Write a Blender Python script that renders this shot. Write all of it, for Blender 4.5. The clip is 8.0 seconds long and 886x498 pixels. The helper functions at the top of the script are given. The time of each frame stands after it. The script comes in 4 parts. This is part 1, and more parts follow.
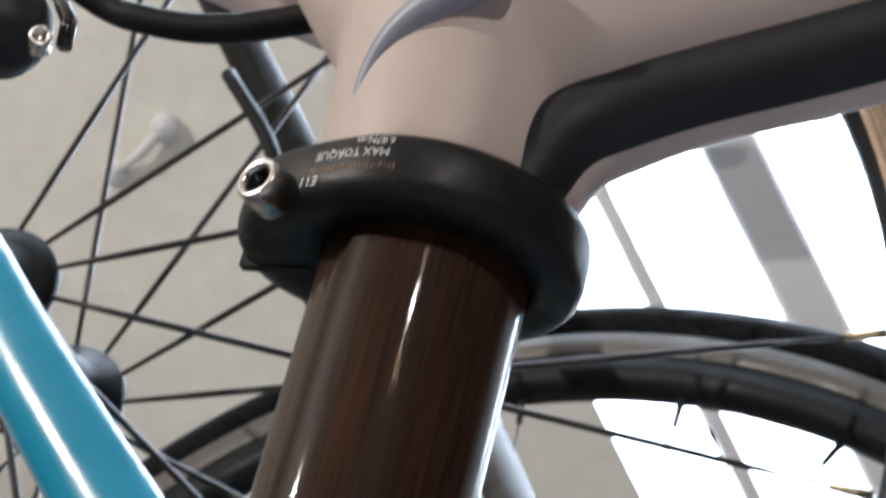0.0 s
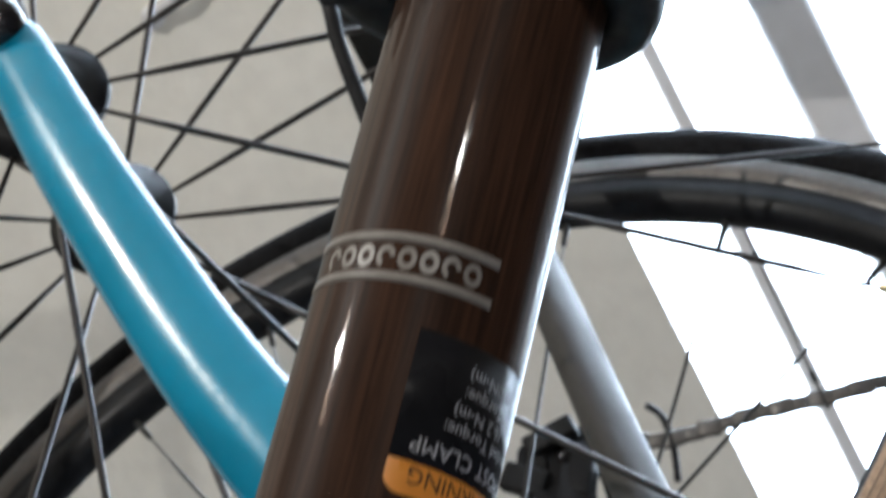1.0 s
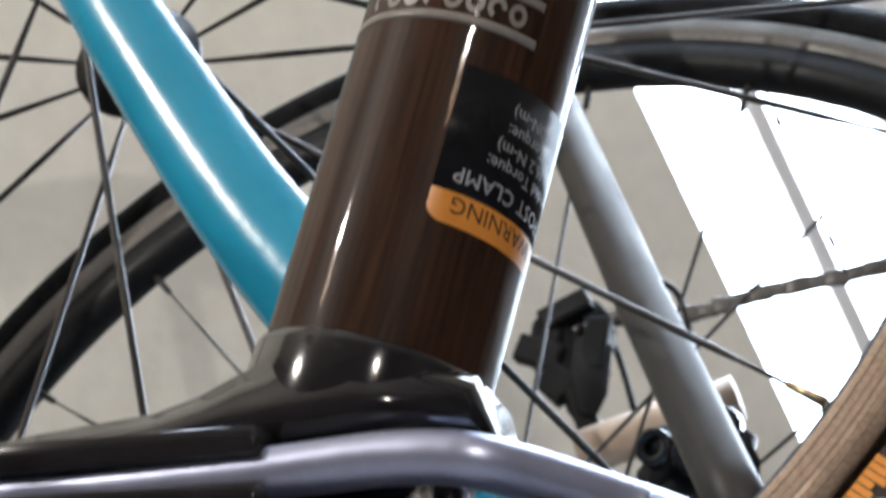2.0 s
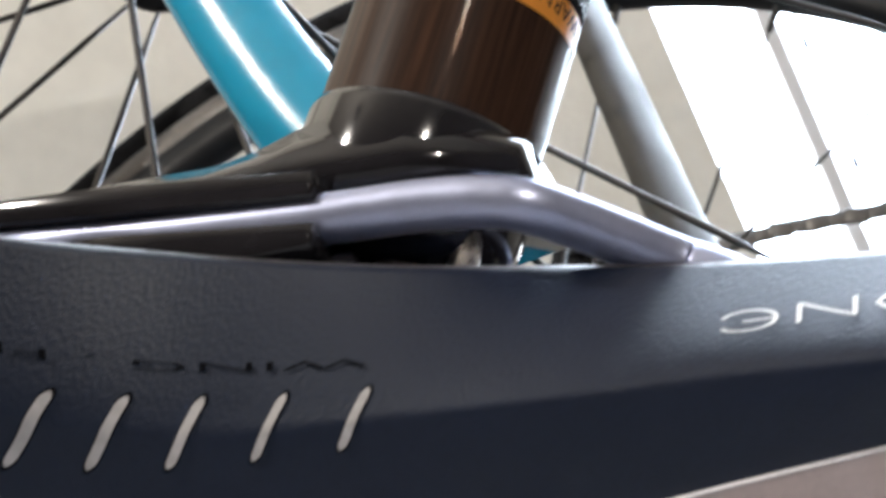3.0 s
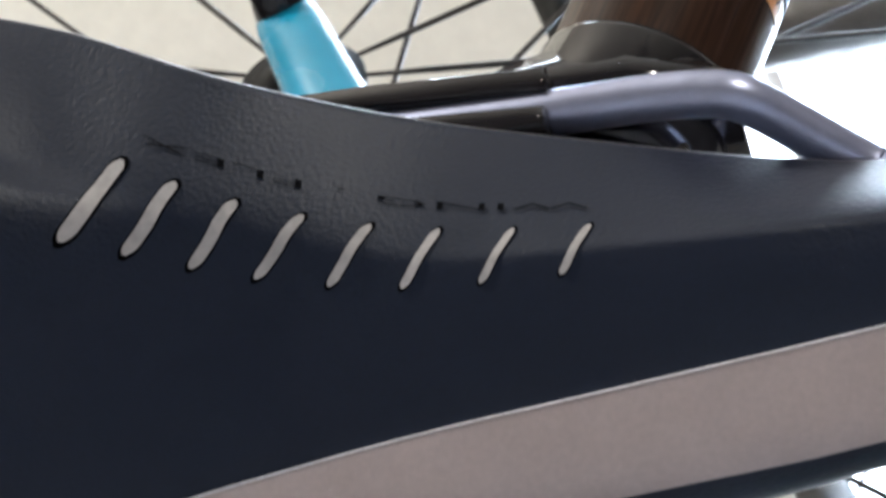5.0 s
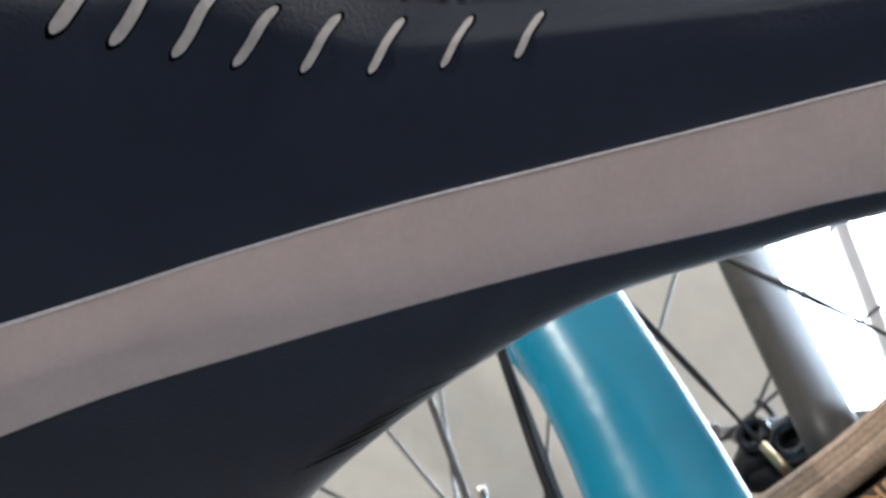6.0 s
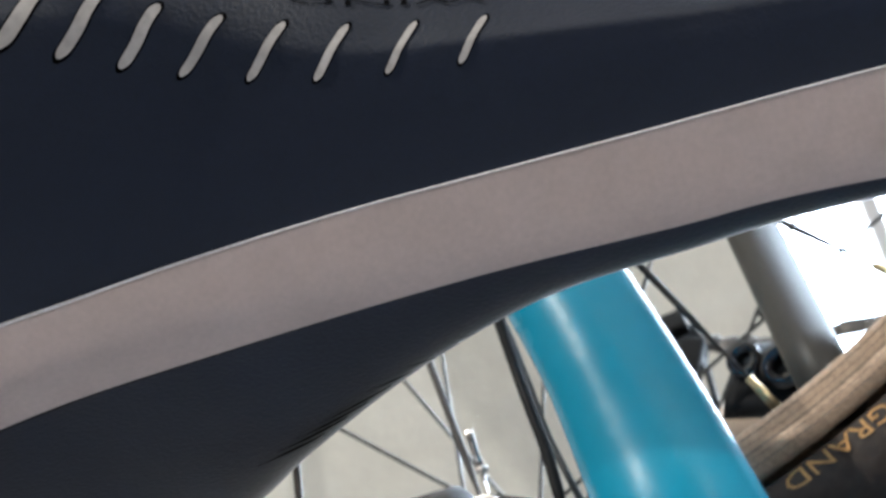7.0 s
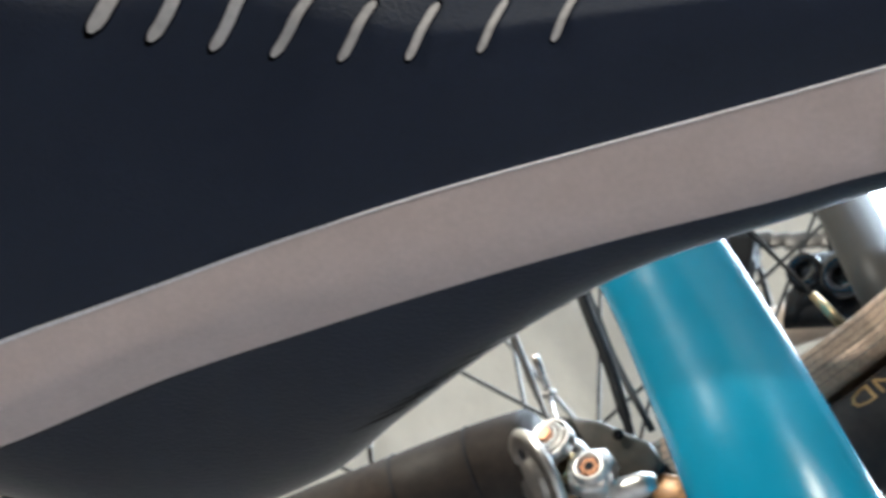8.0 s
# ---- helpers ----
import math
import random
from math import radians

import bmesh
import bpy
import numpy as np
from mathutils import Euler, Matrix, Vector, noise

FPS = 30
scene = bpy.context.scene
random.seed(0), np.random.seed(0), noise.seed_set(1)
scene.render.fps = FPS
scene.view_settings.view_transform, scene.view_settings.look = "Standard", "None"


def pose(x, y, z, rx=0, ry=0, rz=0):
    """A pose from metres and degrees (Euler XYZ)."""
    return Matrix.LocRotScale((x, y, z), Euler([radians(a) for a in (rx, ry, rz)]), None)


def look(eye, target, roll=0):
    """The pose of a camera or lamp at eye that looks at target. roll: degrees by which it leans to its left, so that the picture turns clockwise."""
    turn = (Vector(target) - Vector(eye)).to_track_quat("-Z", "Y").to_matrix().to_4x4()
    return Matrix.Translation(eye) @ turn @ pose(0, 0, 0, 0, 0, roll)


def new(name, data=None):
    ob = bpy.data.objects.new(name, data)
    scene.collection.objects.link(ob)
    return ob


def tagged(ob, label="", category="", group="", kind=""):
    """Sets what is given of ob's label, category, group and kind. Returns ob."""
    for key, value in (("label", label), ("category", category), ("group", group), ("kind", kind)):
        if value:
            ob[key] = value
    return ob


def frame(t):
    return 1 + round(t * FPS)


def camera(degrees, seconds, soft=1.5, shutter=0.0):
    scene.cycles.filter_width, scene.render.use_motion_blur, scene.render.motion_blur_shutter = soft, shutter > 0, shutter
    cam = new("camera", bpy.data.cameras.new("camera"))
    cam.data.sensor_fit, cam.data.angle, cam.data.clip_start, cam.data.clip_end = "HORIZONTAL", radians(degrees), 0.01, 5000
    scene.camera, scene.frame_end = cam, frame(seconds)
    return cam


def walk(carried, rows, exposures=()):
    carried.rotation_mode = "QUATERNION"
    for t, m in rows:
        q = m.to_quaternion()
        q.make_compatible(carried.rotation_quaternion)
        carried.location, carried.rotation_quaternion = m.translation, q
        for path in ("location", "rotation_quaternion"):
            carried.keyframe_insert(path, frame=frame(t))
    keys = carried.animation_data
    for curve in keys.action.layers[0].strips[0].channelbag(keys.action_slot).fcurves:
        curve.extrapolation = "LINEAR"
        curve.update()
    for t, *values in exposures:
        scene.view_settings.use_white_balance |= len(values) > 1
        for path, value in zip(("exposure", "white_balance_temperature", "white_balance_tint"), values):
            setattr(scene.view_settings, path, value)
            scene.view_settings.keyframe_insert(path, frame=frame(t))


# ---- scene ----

# ---------------------------------------------------------------- camera and walk
cam = camera(25.42, 8.0, 2.6, 0.5)
cam.data.dof.use_dof = True
cam.data.dof.focus_distance = 0.29
cam.data.dof.aperture_fstop = 80
PATH = [
    (0, pose(0.07911, -0.20614, -0.08526, 122.844, 2.801, 18.346)),
    (0.4, pose(0.07580, -0.20547, -0.08980, 121.292, 2.835, 18.900)),
    (0.5, pose(0.07453, -0.20553, -0.09232, 120.921, 2.900, 19.031)),
    (1, pose(0.06998, -0.20195, -0.10173, 118.948, 2.702, 19.303)),
    (1.2, pose(0.06725, -0.19928, -0.10588, 118.210, 2.434, 19.155)),
    (2.3, pose(0.06327, -0.19700, -0.12330, 115.050, 1.000, 18.600)),
    (2.5, pose(0.06253, -0.19810, -0.12602, 114.439, 0.713, 18.236)),
    (3, pose(0.05817, -0.19401, -0.14259, 115.057, -0.148, 18.765)),
    (3.5, pose(0.05209, -0.19288, -0.15668, 118.810, -2.163, 18.967)),
    (4, pose(0.04548, -0.18749, -0.17773, 126.075, -4.417, 18.762)),
    (4.2, pose(0.04525, -0.18211, -0.18945, 129.368, -5.296, 18.796)),
    (5.3, pose(0.04710, -0.18572, -0.21166, 126.782, -5.743, 19.689)),
    (5.5, pose(0.04835, -0.18865, -0.21495, 125.961, -5.732, 19.719)),
    (6, pose(0.04947, -0.19450, -0.22667, 123.331, -4.405, 18.592)),
    (6.5, pose(0.05521, -0.19752, -0.22578, 121.991, -4.248, 19.005)),
    (7, pose(0.05855, -0.20041, -0.21636, 120.318, -3.300, 19.606)),
    (7.5, pose(0.05864, -0.20402, -0.21033, 117.324, -2.988, 19.887)),
    (8, pose(0.05401, -0.20896, -0.20701, 116.827, -3.069, 21.066)),
]
walk(cam, PATH, [(0.0, 0.22, 5450, 8), (1.0, 0.20, 5350, 6), (2.5, 0.53, 5550, 8), (4.0, 0.92, 5550, 5), (5.5, 0.64, 5350, 7), (8.0, 0.78, 5400, 3)])

# ---------------------------------------------------------------- world, sun, lamps
world = bpy.data.worlds.new("world")
scene.world = world
world.use_nodes = True
wn = world.node_tree
sky = wn.nodes.new("ShaderNodeTexSky")
sky.sky_type = "NISHITA"
sky.sun_disc = False
sky.sun_elevation = radians(50)
sky.sun_rotation = radians(40)
wn.nodes["Background"].inputs["Strength"].default_value = 0.15
wn.links.new(sky.outputs[0], wn.nodes["Background"].inputs["Color"])

sun_data = bpy.data.lights.new("sun", "SUN")
sun_data.energy, sun_data.angle, sun_data.color = 2.0, radians(0.6), (1.0, 0.95, 0.88)
sun = new("sun", sun_data)
sun.matrix_world = look((1.2, 1.5, 2.6), (0, 0.3, 0))


def area(name, m, w, h, watts, colour):
    d = bpy.data.lights.new(name, "AREA")
    d.shape, d.size, d.size_y, d.energy, d.color = "RECTANGLE", w, h, watts, colour
    ob = new(name, d)
    ob.matrix_world = m
    return ob


# ---------------------------------------------------------------- materials
def material(name, colour, rough=0.5, metal=0.0, grain=0.0, size=0.01, bump=0.0, coat=0.0, wear=0.0, stretch=(1, 1, 1), spec=0.5, emit=None, trans=0.0, turn=0.0, mottle=0.25):
    """A surface with colour variation at two scales, and fine relief; size is the grain in metres."""
    m = bpy.data.materials.new(name)
    m.use_nodes = True
    nt = m.node_tree
    b = nt.nodes["Principled BSDF"]
    b.inputs["Base Color"].default_value = (*colour, 1)
    b.inputs["Roughness"].default_value = rough
    b.inputs["Metallic"].default_value = metal
    b.inputs["Specular IOR Level"].default_value = spec
    b.inputs["Coat Weight"].default_value = coat
    b.inputs["Coat Roughness"].default_value = 0.04
    if trans:
        b.inputs["Transmission Weight"].default_value = trans
    if emit:
        b.inputs["Emission Color"].default_value = (*emit[0], 1)
        b.inputs["Emission Strength"].default_value = emit[1]
    tc = nt.nodes.new("ShaderNodeTexCoord")
    mp = nt.nodes.new("ShaderNodeMapping")
    mp.vector_type = "POINT"
    mp.inputs["Rotation"].default_value = (0, radians(turn), 0)
    mp.inputs["Scale"].default_value = (1, 1, 1)
    mp2 = nt.nodes.new("ShaderNodeMapping")
    mp2.inputs["Scale"].default_value = stretch
    nt.links.new(mp.outputs[0], mp2.inputs["Vector"])
    nt.links.new(tc.outputs["Object"], mp.inputs["Vector"])
    fine = nt.nodes.new("ShaderNodeTexNoise")
    fine.inputs["Scale"].default_value = 1 / size
    fine.inputs["Detail"].default_value = 5
    broad = nt.nodes.new("ShaderNodeTexNoise")
    broad.inputs["Scale"].default_value = 0.12 / size
    broad.inputs["Detail"].default_value = 3
    for n in (fine, broad):
        nt.links.new(mp2.outputs[0], n.inputs["Vector"])
    if grain or wear:
        def spread(src, amount):
            r = nt.nodes.new("ShaderNodeMapRange")
            r.inputs["From Min"].default_value, r.inputs["From Max"].default_value = 0.3, 0.7
            r.inputs["To Min"].default_value, r.inputs["To Max"].default_value = 1 - amount, 1 + amount
            nt.links.new(src.outputs[0], r.inputs["Value"])
            return r
        a, c = spread(fine, grain), spread(broad, wear)
        mul = nt.nodes.new("ShaderNodeMath")
        mul.operation = "MULTIPLY"
        nt.links.new(a.outputs[0], mul.inputs[0])
        nt.links.new(c.outputs[0], mul.inputs[1])
        tint = nt.nodes.new("ShaderNodeVectorMath")
        tint.operation = "SCALE"
        tint.inputs[0].default_value = colour
        nt.links.new(mul.outputs[0], tint.inputs["Scale"])
        nt.links.new(tint.outputs[0], b.inputs["Base Color"])
        rr = nt.nodes.new("ShaderNodeMapRange")
        rr.inputs["From Min"].default_value, rr.inputs["From Max"].default_value = 0.3, 0.7
        rr.inputs["To Min"].default_value, rr.inputs["To Max"].default_value = max(rough - mottle * rough, 0.02), min(rough + mottle * rough, 1)
        nt.links.new(broad.outputs[0], rr.inputs["Value"])
        nt.links.new(rr.outputs[0], b.inputs["Roughness"])
    if bump:
        bp = nt.nodes.new("ShaderNodeBump")
        bp.inputs["Strength"].default_value = bump
        bp.inputs["Distance"].default_value = size * 0.25
        nt.links.new(fine.outputs[0], bp.inputs["Height"])
        nt.links.new(bp.outputs[0], b.inputs["Normal"])
        if coat:
            nt.links.new(bp.outputs[0], b.inputs["Coat Normal"])
    return m


PLASTER = material("plaster", (0.81, 0.795, 0.72), 0.85, grain=0.04, size=0.02, bump=0.25, wear=0.05)
FLOOR = material("floor_boards", (0.30, 0.30, 0.31), 0.7, grain=0.15, size=0.05, wear=0.2)
# walls out of view: the room's dimness is put into this near-black colour
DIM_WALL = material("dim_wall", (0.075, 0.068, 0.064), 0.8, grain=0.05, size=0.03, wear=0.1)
# unseen flat ceiling: dimness put into its tone, so gloss parts reflect less
CEILING = material("ceiling_paint", (0.36, 0.34, 0.31), 0.85, grain=0.05, size=0.03, wear=0.08)
WINDOW_PAINT = material("window_paint", (0.8, 0.8, 0.8), 0.45, grain=0.03, size=0.02)
GLASS = material("window_glass", (1, 1, 1), 0.02, trans=1.0)
CARBON = material("brown_carbon", (0.033, 0.0150, 0.0078), 0.5, metal=0.0, spec=0.08, grain=0.5, size=0.0008, wear=0.3, coat=0.45, stretch=(1, 1, 0.045), bump=0.10, turn=-17)
CARBON.node_tree.nodes["Principled BSDF"].inputs["Coat IOR"].default_value = 1.33
COLLAR = material("collar_black", (0.010, 0.010, 0.011), 0.48, grain=0.4, size=0.0005, bump=0.3, spec=0.3)
FRAME_WHITE = material("frame_white", (0.60, 0.50, 0.455), 0.5, grain=0.02, size=0.004, wear=0.03, coat=0.0, spec=0.3)
FRAME_GREY = material("frame_grey", (0.30, 0.31, 0.38), 0.4, grain=0.03, size=0.004)
FRAME_BLACK = material("frame_black", (0.010, 0.011, 0.015), 0.5, grain=0.1, size=0.003, spec=0.4)
GLOSS_BLACK = material("gloss_black", (0.012, 0.011, 0.013), 0.12, grain=0.2, size=0.004, wear=0.3, coat=0.5, spec=0.3)
STEEL = material("bolt_steel", (0.62, 0.58, 0.55), 0.28, metal=1.0, grain=0.1, size=0.001)
# steel bolt with the lamp's warm reflection mixed into its metal colour
BOLT_WARM_REFLECT = material("bolt_warm_reflect", (0.80, 0.62, 0.45), 0.22, metal=1.0, grain=0.1, size=0.001)
RAIL = material("rail_titanium", (0.46, 0.49, 0.66), 0.36, metal=0.8, grain=0.05, size=0.002, bump=0.03)
LEATHER = material("saddle_cover", (0.0009, 0.0052, 0.021), 0.46, grain=0.15, size=0.0006, wear=0.03, bump=0.6, spec=0.45, mottle=0.03)
LEATHER.node_tree.nodes["Principled BSDF"].inputs["Sheen Weight"].default_value = 0.75
LEATHER.node_tree.nodes["Principled BSDF"].inputs["Sheen Roughness"].default_value = 0.30
LEATHER.node_tree.nodes["Principled BSDF"].inputs["Sheen Tint"].default_value = (0.95, 0.88, 0.82, 1)
LEATHER.node_tree.nodes["Principled BSDF"].inputs["Specular Tint"].default_value = (0.92, 0.95, 1.0, 1)
STRIPE = material("saddle_stripe", (0.55, 0.455, 0.425), 0.6, grain=0.05, size=0.0008, wear=0.05, bump=0.2)
PIPING = material("stripe_piping", (0.72, 0.71, 0.74), 0.5, grain=0.15, size=0.0006, bump=0.3)
SLIT = material("slit_insert", (0.40, 0.385, 0.385), 0.6, grain=0.15, size=0.0015, wear=0.1)
PRINT = material("white_print", (0.75, 0.75, 0.76), 0.5)
PRINT_GREY = material("grey_print", (0.21, 0.195, 0.175), 0.4, grain=0.1, size=0.001)
LABEL_BLACK = material("label_black", (0.012, 0.012, 0.014), 0.3, grain=0.1, size=0.002, spec=0.08)
LABEL_ORANGE = material("label_orange", (0.72, 0.28, 0.03), 0.35, grain=0.05, size=0.002)
LABEL_TEXT = material("label_text", (0.4, 0.4, 0.42), 0.4)
WORN_PRINT = material("worn_print", (0.16, 0.09, 0.05), 0.6, grain=0.6, size=0.0004, wear=0.4)
ENGRAVED = material("debossed_print", (0.008, 0.008, 0.012), 0.7)
BLUE = material("blue_paint", (0.022, 0.275, 0.455), 0.26, grain=0.03, size=0.006, wear=0.05, coat=0.35, bump=0.05)
RUBBER = material("tyre_rubber", (0.010, 0.010, 0.011), 0.7, grain=0.3, size=0.003, bump=0.2, wear=0.25, spec=0.06)
TYRE_BROWN = material("tyre_dusty", (0.026, 0.018, 0.014), 0.6, grain=0.3, size=0.003, bump=0.2, wear=0.2)
TYRE_PRINT = material("tyre_print", (0.55, 0.3, 0.1), 0.6, grain=0.3, size=0.003)
RIM_BLACK = material("rim_black", (0.009, 0.0095, 0.011), 0.5, grain=0.2, size=0.005, spec=0.18)
RIM_TRACK = material("brake_track", (0.10, 0.095, 0.09), 0.5, metal=0.3, grain=0.2, size=0.002, stretch=(1, 1, 1))
SPOKE = material("spoke_black", (0.028, 0.023, 0.020), 0.4, metal=0.4, grain=0.1, size=0.01)
SPOKE_STEEL = material("spoke_steel", (0.028, 0.028, 0.026), 0.5, metal=0.1, grain=0.1, size=0.01)
BRASS = material("nipple_brass", (0.6, 0.46, 0.26), 0.35, metal=1.0, grain=0.1, size=0.001)
HUB = material("hub_black", (0.008, 0.008, 0.009), 0.5, grain=0.2, size=0.004, spec=0.15)
# shade put into the colour: silver taken near-black against the window light
SILVER = material("silver_darkened", (0.036, 0.033, 0.029), 0.45, metal=0.0, spec=0.25, grain=0.06, size=0.004, wear=0.08)
CHROME = material("caliper_alloy", (0.78, 0.75, 0.72), 0.36, metal=1.0, grain=0.12, size=0.002, wear=0.1)
CHAIN = material("chain_steel", (0.09, 0.085, 0.08), 0.45, metal=0.7, grain=0.3, size=0.002)
PLASTIC = material("black_plastic", (0.010, 0.010, 0.011), 0.6, grain=0.15, size=0.004, bump=0.1, spec=0.15)
TAN = material("tan_tape", (0.42, 0.33, 0.25), 0.7, grain=0.1, size=0.01, wear=0.15)
TRACK_WEAR = material("track_wear", (0.13, 0.10, 0.075), 0.5, grain=0.3, size=0.003)
TRACK_PALE = material("brake_track_pale", (0.35, 0.25, 0.17), 0.45, metal=0.3, grain=0.25, size=0.0015)
# near-black stand-in for the shade inside slots and holes
RECESS_SHADE = material("recess_shade", (0.0015, 0.0015, 0.002), 0.9, spec=0.05)
DEBOSS_SHADE = material("deboss_shade", (0.0012, 0.0015, 0.003), 0.85, spec=0.08)
# still darker copy for the silver bike's other stay, shade in its colour
STAY_SHADED = material("stay_shaded", (0.012, 0.012, 0.0115), 0.6, grain=0.15, size=0.006, wear=0.15, spec=0.1)
COPPER = material("bolt_copper", (0.62, 0.33, 0.20), 0.3, metal=1.0, grain=0.15, size=0.001)
ARM_BROWN = material("arm_brown", (0.060, 0.050, 0.036), 0.42, grain=0.25, size=0.003, wear=0.2)
AMBER = material("amber_piece", (0.30, 0.15, 0.05), 0.4, metal=0.3, grain=0.5, size=0.002, wear=0.3)
GRIP = material("grip_rubber", (0.026, 0.018, 0.013), 0.75, grain=0.3, size=0.003, wear=0.25, bump=0.2)


# ---------------------------------------------------------------- mesh helpers
def thing(name, at=(0, 0, 0), label="", category="", group="", kind=""):
    ob = new(name)
    ob.empty_display_size = 0.02
    ob.location = at
    return tagged(ob, label, category, group, kind)


def part(name, bm, mat, parent=None, label="", smooth=True):
    """Links a bmesh, given in world coordinates, as one mesh object under its thing or part."""
    me = bpy.data.meshes.new(name)
    bmesh.ops.recalc_face_normals(bm, faces=bm.faces[:])
    for f in bm.faces:
        f.smooth = smooth
    bm.to_mesh(me)
    bm.free()
    me.materials.append(mat)
    ob = new(name, me)
    if parent is not None:
        ob.parent = parent
        home = Vector((0, 0, 0))
        p = parent
        while p is not None:
            home += p.location
            p = p.parent
        ob.location = -home
    if label:
        ob["label"] = label
    return ob


def V(*a):
    return Vector(a)


def frames_along(pts, up=(0, 0, 1)):
    out = []
    side = None
    for i, p in enumerate(pts):
        t = (pts[min(i + 1, len(pts) - 1)] - pts[max(i - 1, 0)]).normalized()
        s = t.cross(Vector(up)) if side is None else side - t * side.dot(t)
        if s.length < 1e-6:
            s = t.cross(V(1, 0, 0))
        side = s.normalized()
        out.append((p, t, side, side.cross(t)))
    return out


def smooth_line(pts, steps=8):
    """A Catmull-Rom line through the points; a point may carry further numbers, such as a radius."""
    P = [np.array(p, float) for p in pts]
    P = [2 * P[0] - P[1]] + P + [2 * P[-1] - P[-2]]
    out = []
    for i in range(1, len(P) - 2):
        for k in range(steps):
            s = k / steps
            out.append(0.5 * (2 * P[i] + (P[i + 1] - P[i - 1]) * s + (2 * P[i - 1] - 5 * P[i] + 4 * P[i + 1] - P[i + 2]) * s * s + (3 * P[i] - P[i - 1] - 3 * P[i + 1] + P[i + 2]) * s ** 3))
    out.append(P[-2])
    return out


def sweep(pts, radius, sides=16, bm=None, flat=1.0, up=(0, 0, 1), sector=None, caps=True):
    """A tube along the points. radius: a number, or one a point; flat: the height over the width; sector: degrees from, to, for an open shell."""
    bm = bm or bmesh.new()
    pts = [Vector(p[:3]) for p in pts]
    rad = radius if hasattr(radius, "__len__") else [radius] * len(pts)
    if sector:
        angs = [radians(sector[0] + (sector[1] - sector[0]) * k / sides) for k in range(sides + 1)]
    else:
        angs = [2 * math.pi * k / sides for k in range(sides)]
    rings = []
    for (p, t, s, v), r in zip(frames_along(pts, up), rad):
        rings.append([bm.verts.new(p + s * (r * math.cos(a)) + v * (r * flat * math.sin(a))) for a in angs])
    n = len(angs)
    for a, b in zip(rings, rings[1:]):
        for k in range(n if not sector else n - 1):
            bm.faces.new((a[k], a[(k + 1) % n], b[(k + 1) % n], b[k]))
    if caps and not sector:
        bm.faces.new(rings[0])
        bm.faces.new(rings[-1])
    return bm


def lathe(profile, centre, axis, sides=48, bm=None, closed=False, start=0.0, stop=360.0):
    """Turns (radius, along) pairs round an axis."""
    bm = bm or bmesh.new()
    centre, axis = Vector(centre), Vector(axis).normalized()
    s = axis.cross(V(0, 0, 1))
    if s.length < 1e-4:
        s = axis.cross(V(1, 0, 0))
    s.normalize()
    v = axis.cross(s)
    full = abs(stop - start) >= 359.9
    n = sides if full else sides + 1
    rings = []
    for k in range(n):
        a = radians(start + (stop - start) * k / sides)
        d = s * math.cos(a) + v * math.sin(a)
        rings.append([bm.verts.new(centre + d * r + axis * h) for r, h in profile])
    m = len(profile)
    for k in range(n if full else n - 1):
        a, b = rings[k], rings[(k + 1) % n]
        for j in range(m if closed else m - 1):
            bm.faces.new((a[j], a[(j + 1) % m], b[(j + 1) % m], b[j]))
    return bm


def box(centre, size, bm=None, m=None, bevel=0.0):
    bm = bm or bmesh.new()
    r = bmesh.ops.create_cube(bm, size=1.0)
    mm = (m or Matrix()) @ Matrix.Diagonal((*size, 1))
    if m is None:
        mm = Matrix.Translation(centre) @ mm
    bmesh.ops.transform(bm, matrix=mm, verts=r["verts"])
    if bevel:
        es = list({e for v in r["verts"] for e in v.link_edges})
        bmesh.ops.bevel(bm, geom=es, offset=bevel, segments=2, affect="EDGES", profile=0.5)
    return bm


def basis(origin, x, y, z):
    m = Matrix.Identity(4)
    for i, c in enumerate((x, y, z)):
        m.col[i][:3] = Vector(c)[:]
    m.col[3][:3] = Vector(origin)[:]
    return m


def prism(outline, depth, m, bm=None, bevel=0.0):
    """A plate of the outline's shape (x, y pairs) and a depth along z, put at m."""
    bm = bm or bmesh.new()
    a = [bm.verts.new(m @ V(x, y, 0)) for x, y in outline]
    b = [bm.verts.new(m @ V(x, y, depth)) for x, y in outline]
    fs = [bm.faces.new(a), bm.faces.new(b)]
    n = len(a)
    for k in range(n):
        fs.append(bm.faces.new((a[k], a[(k + 1) % n], b[(k + 1) % n], b[k])))
    if bevel:
        es = list({e for f in fs[:2] for e in f.edges})
        bmesh.ops.bevel(bm, geom=es, offset=bevel, segments=2, affect="EDGES", profile=0.5)
    return bm


# ---------------------------------------------------------------- the room under the roof
ROOF_N = V(0.25, -0.80, -0.55).normalized()
ROOF_A = V(0.2344, 0.5994, -0.7653)
ROOF_A = (ROOF_A - ROOF_N * ROOF_A.dot(ROOF_N)).normalized()
ROOF_B = ROOF_A.cross(ROOF_N).normalized()
ROOF_B = ROOF_B if ROOF_B.x > 0 else -ROOF_B
ROOF_O = V(-0.4555, 0.8812, 0.7946)


def roof(a, b, h=0.0):
    return ROOF_O + ROOF_A * a + ROOF_B * b + ROOF_N * h


def roof_box(name, a0, a1, b0, b1, h0, h1, mat, parent=None, bevel=0.0):
    m = basis(roof((a0 + a1) / 2, (b0 + b1) / 2, (h0 + h1) / 2), ROOF_A, ROOF_B, ROOF_N)
    return part(name, box((0, 0, 0), (a1 - a0, b1 - b0, h1 - h0), m=m, bevel=bevel), mat, parent, smooth=False)


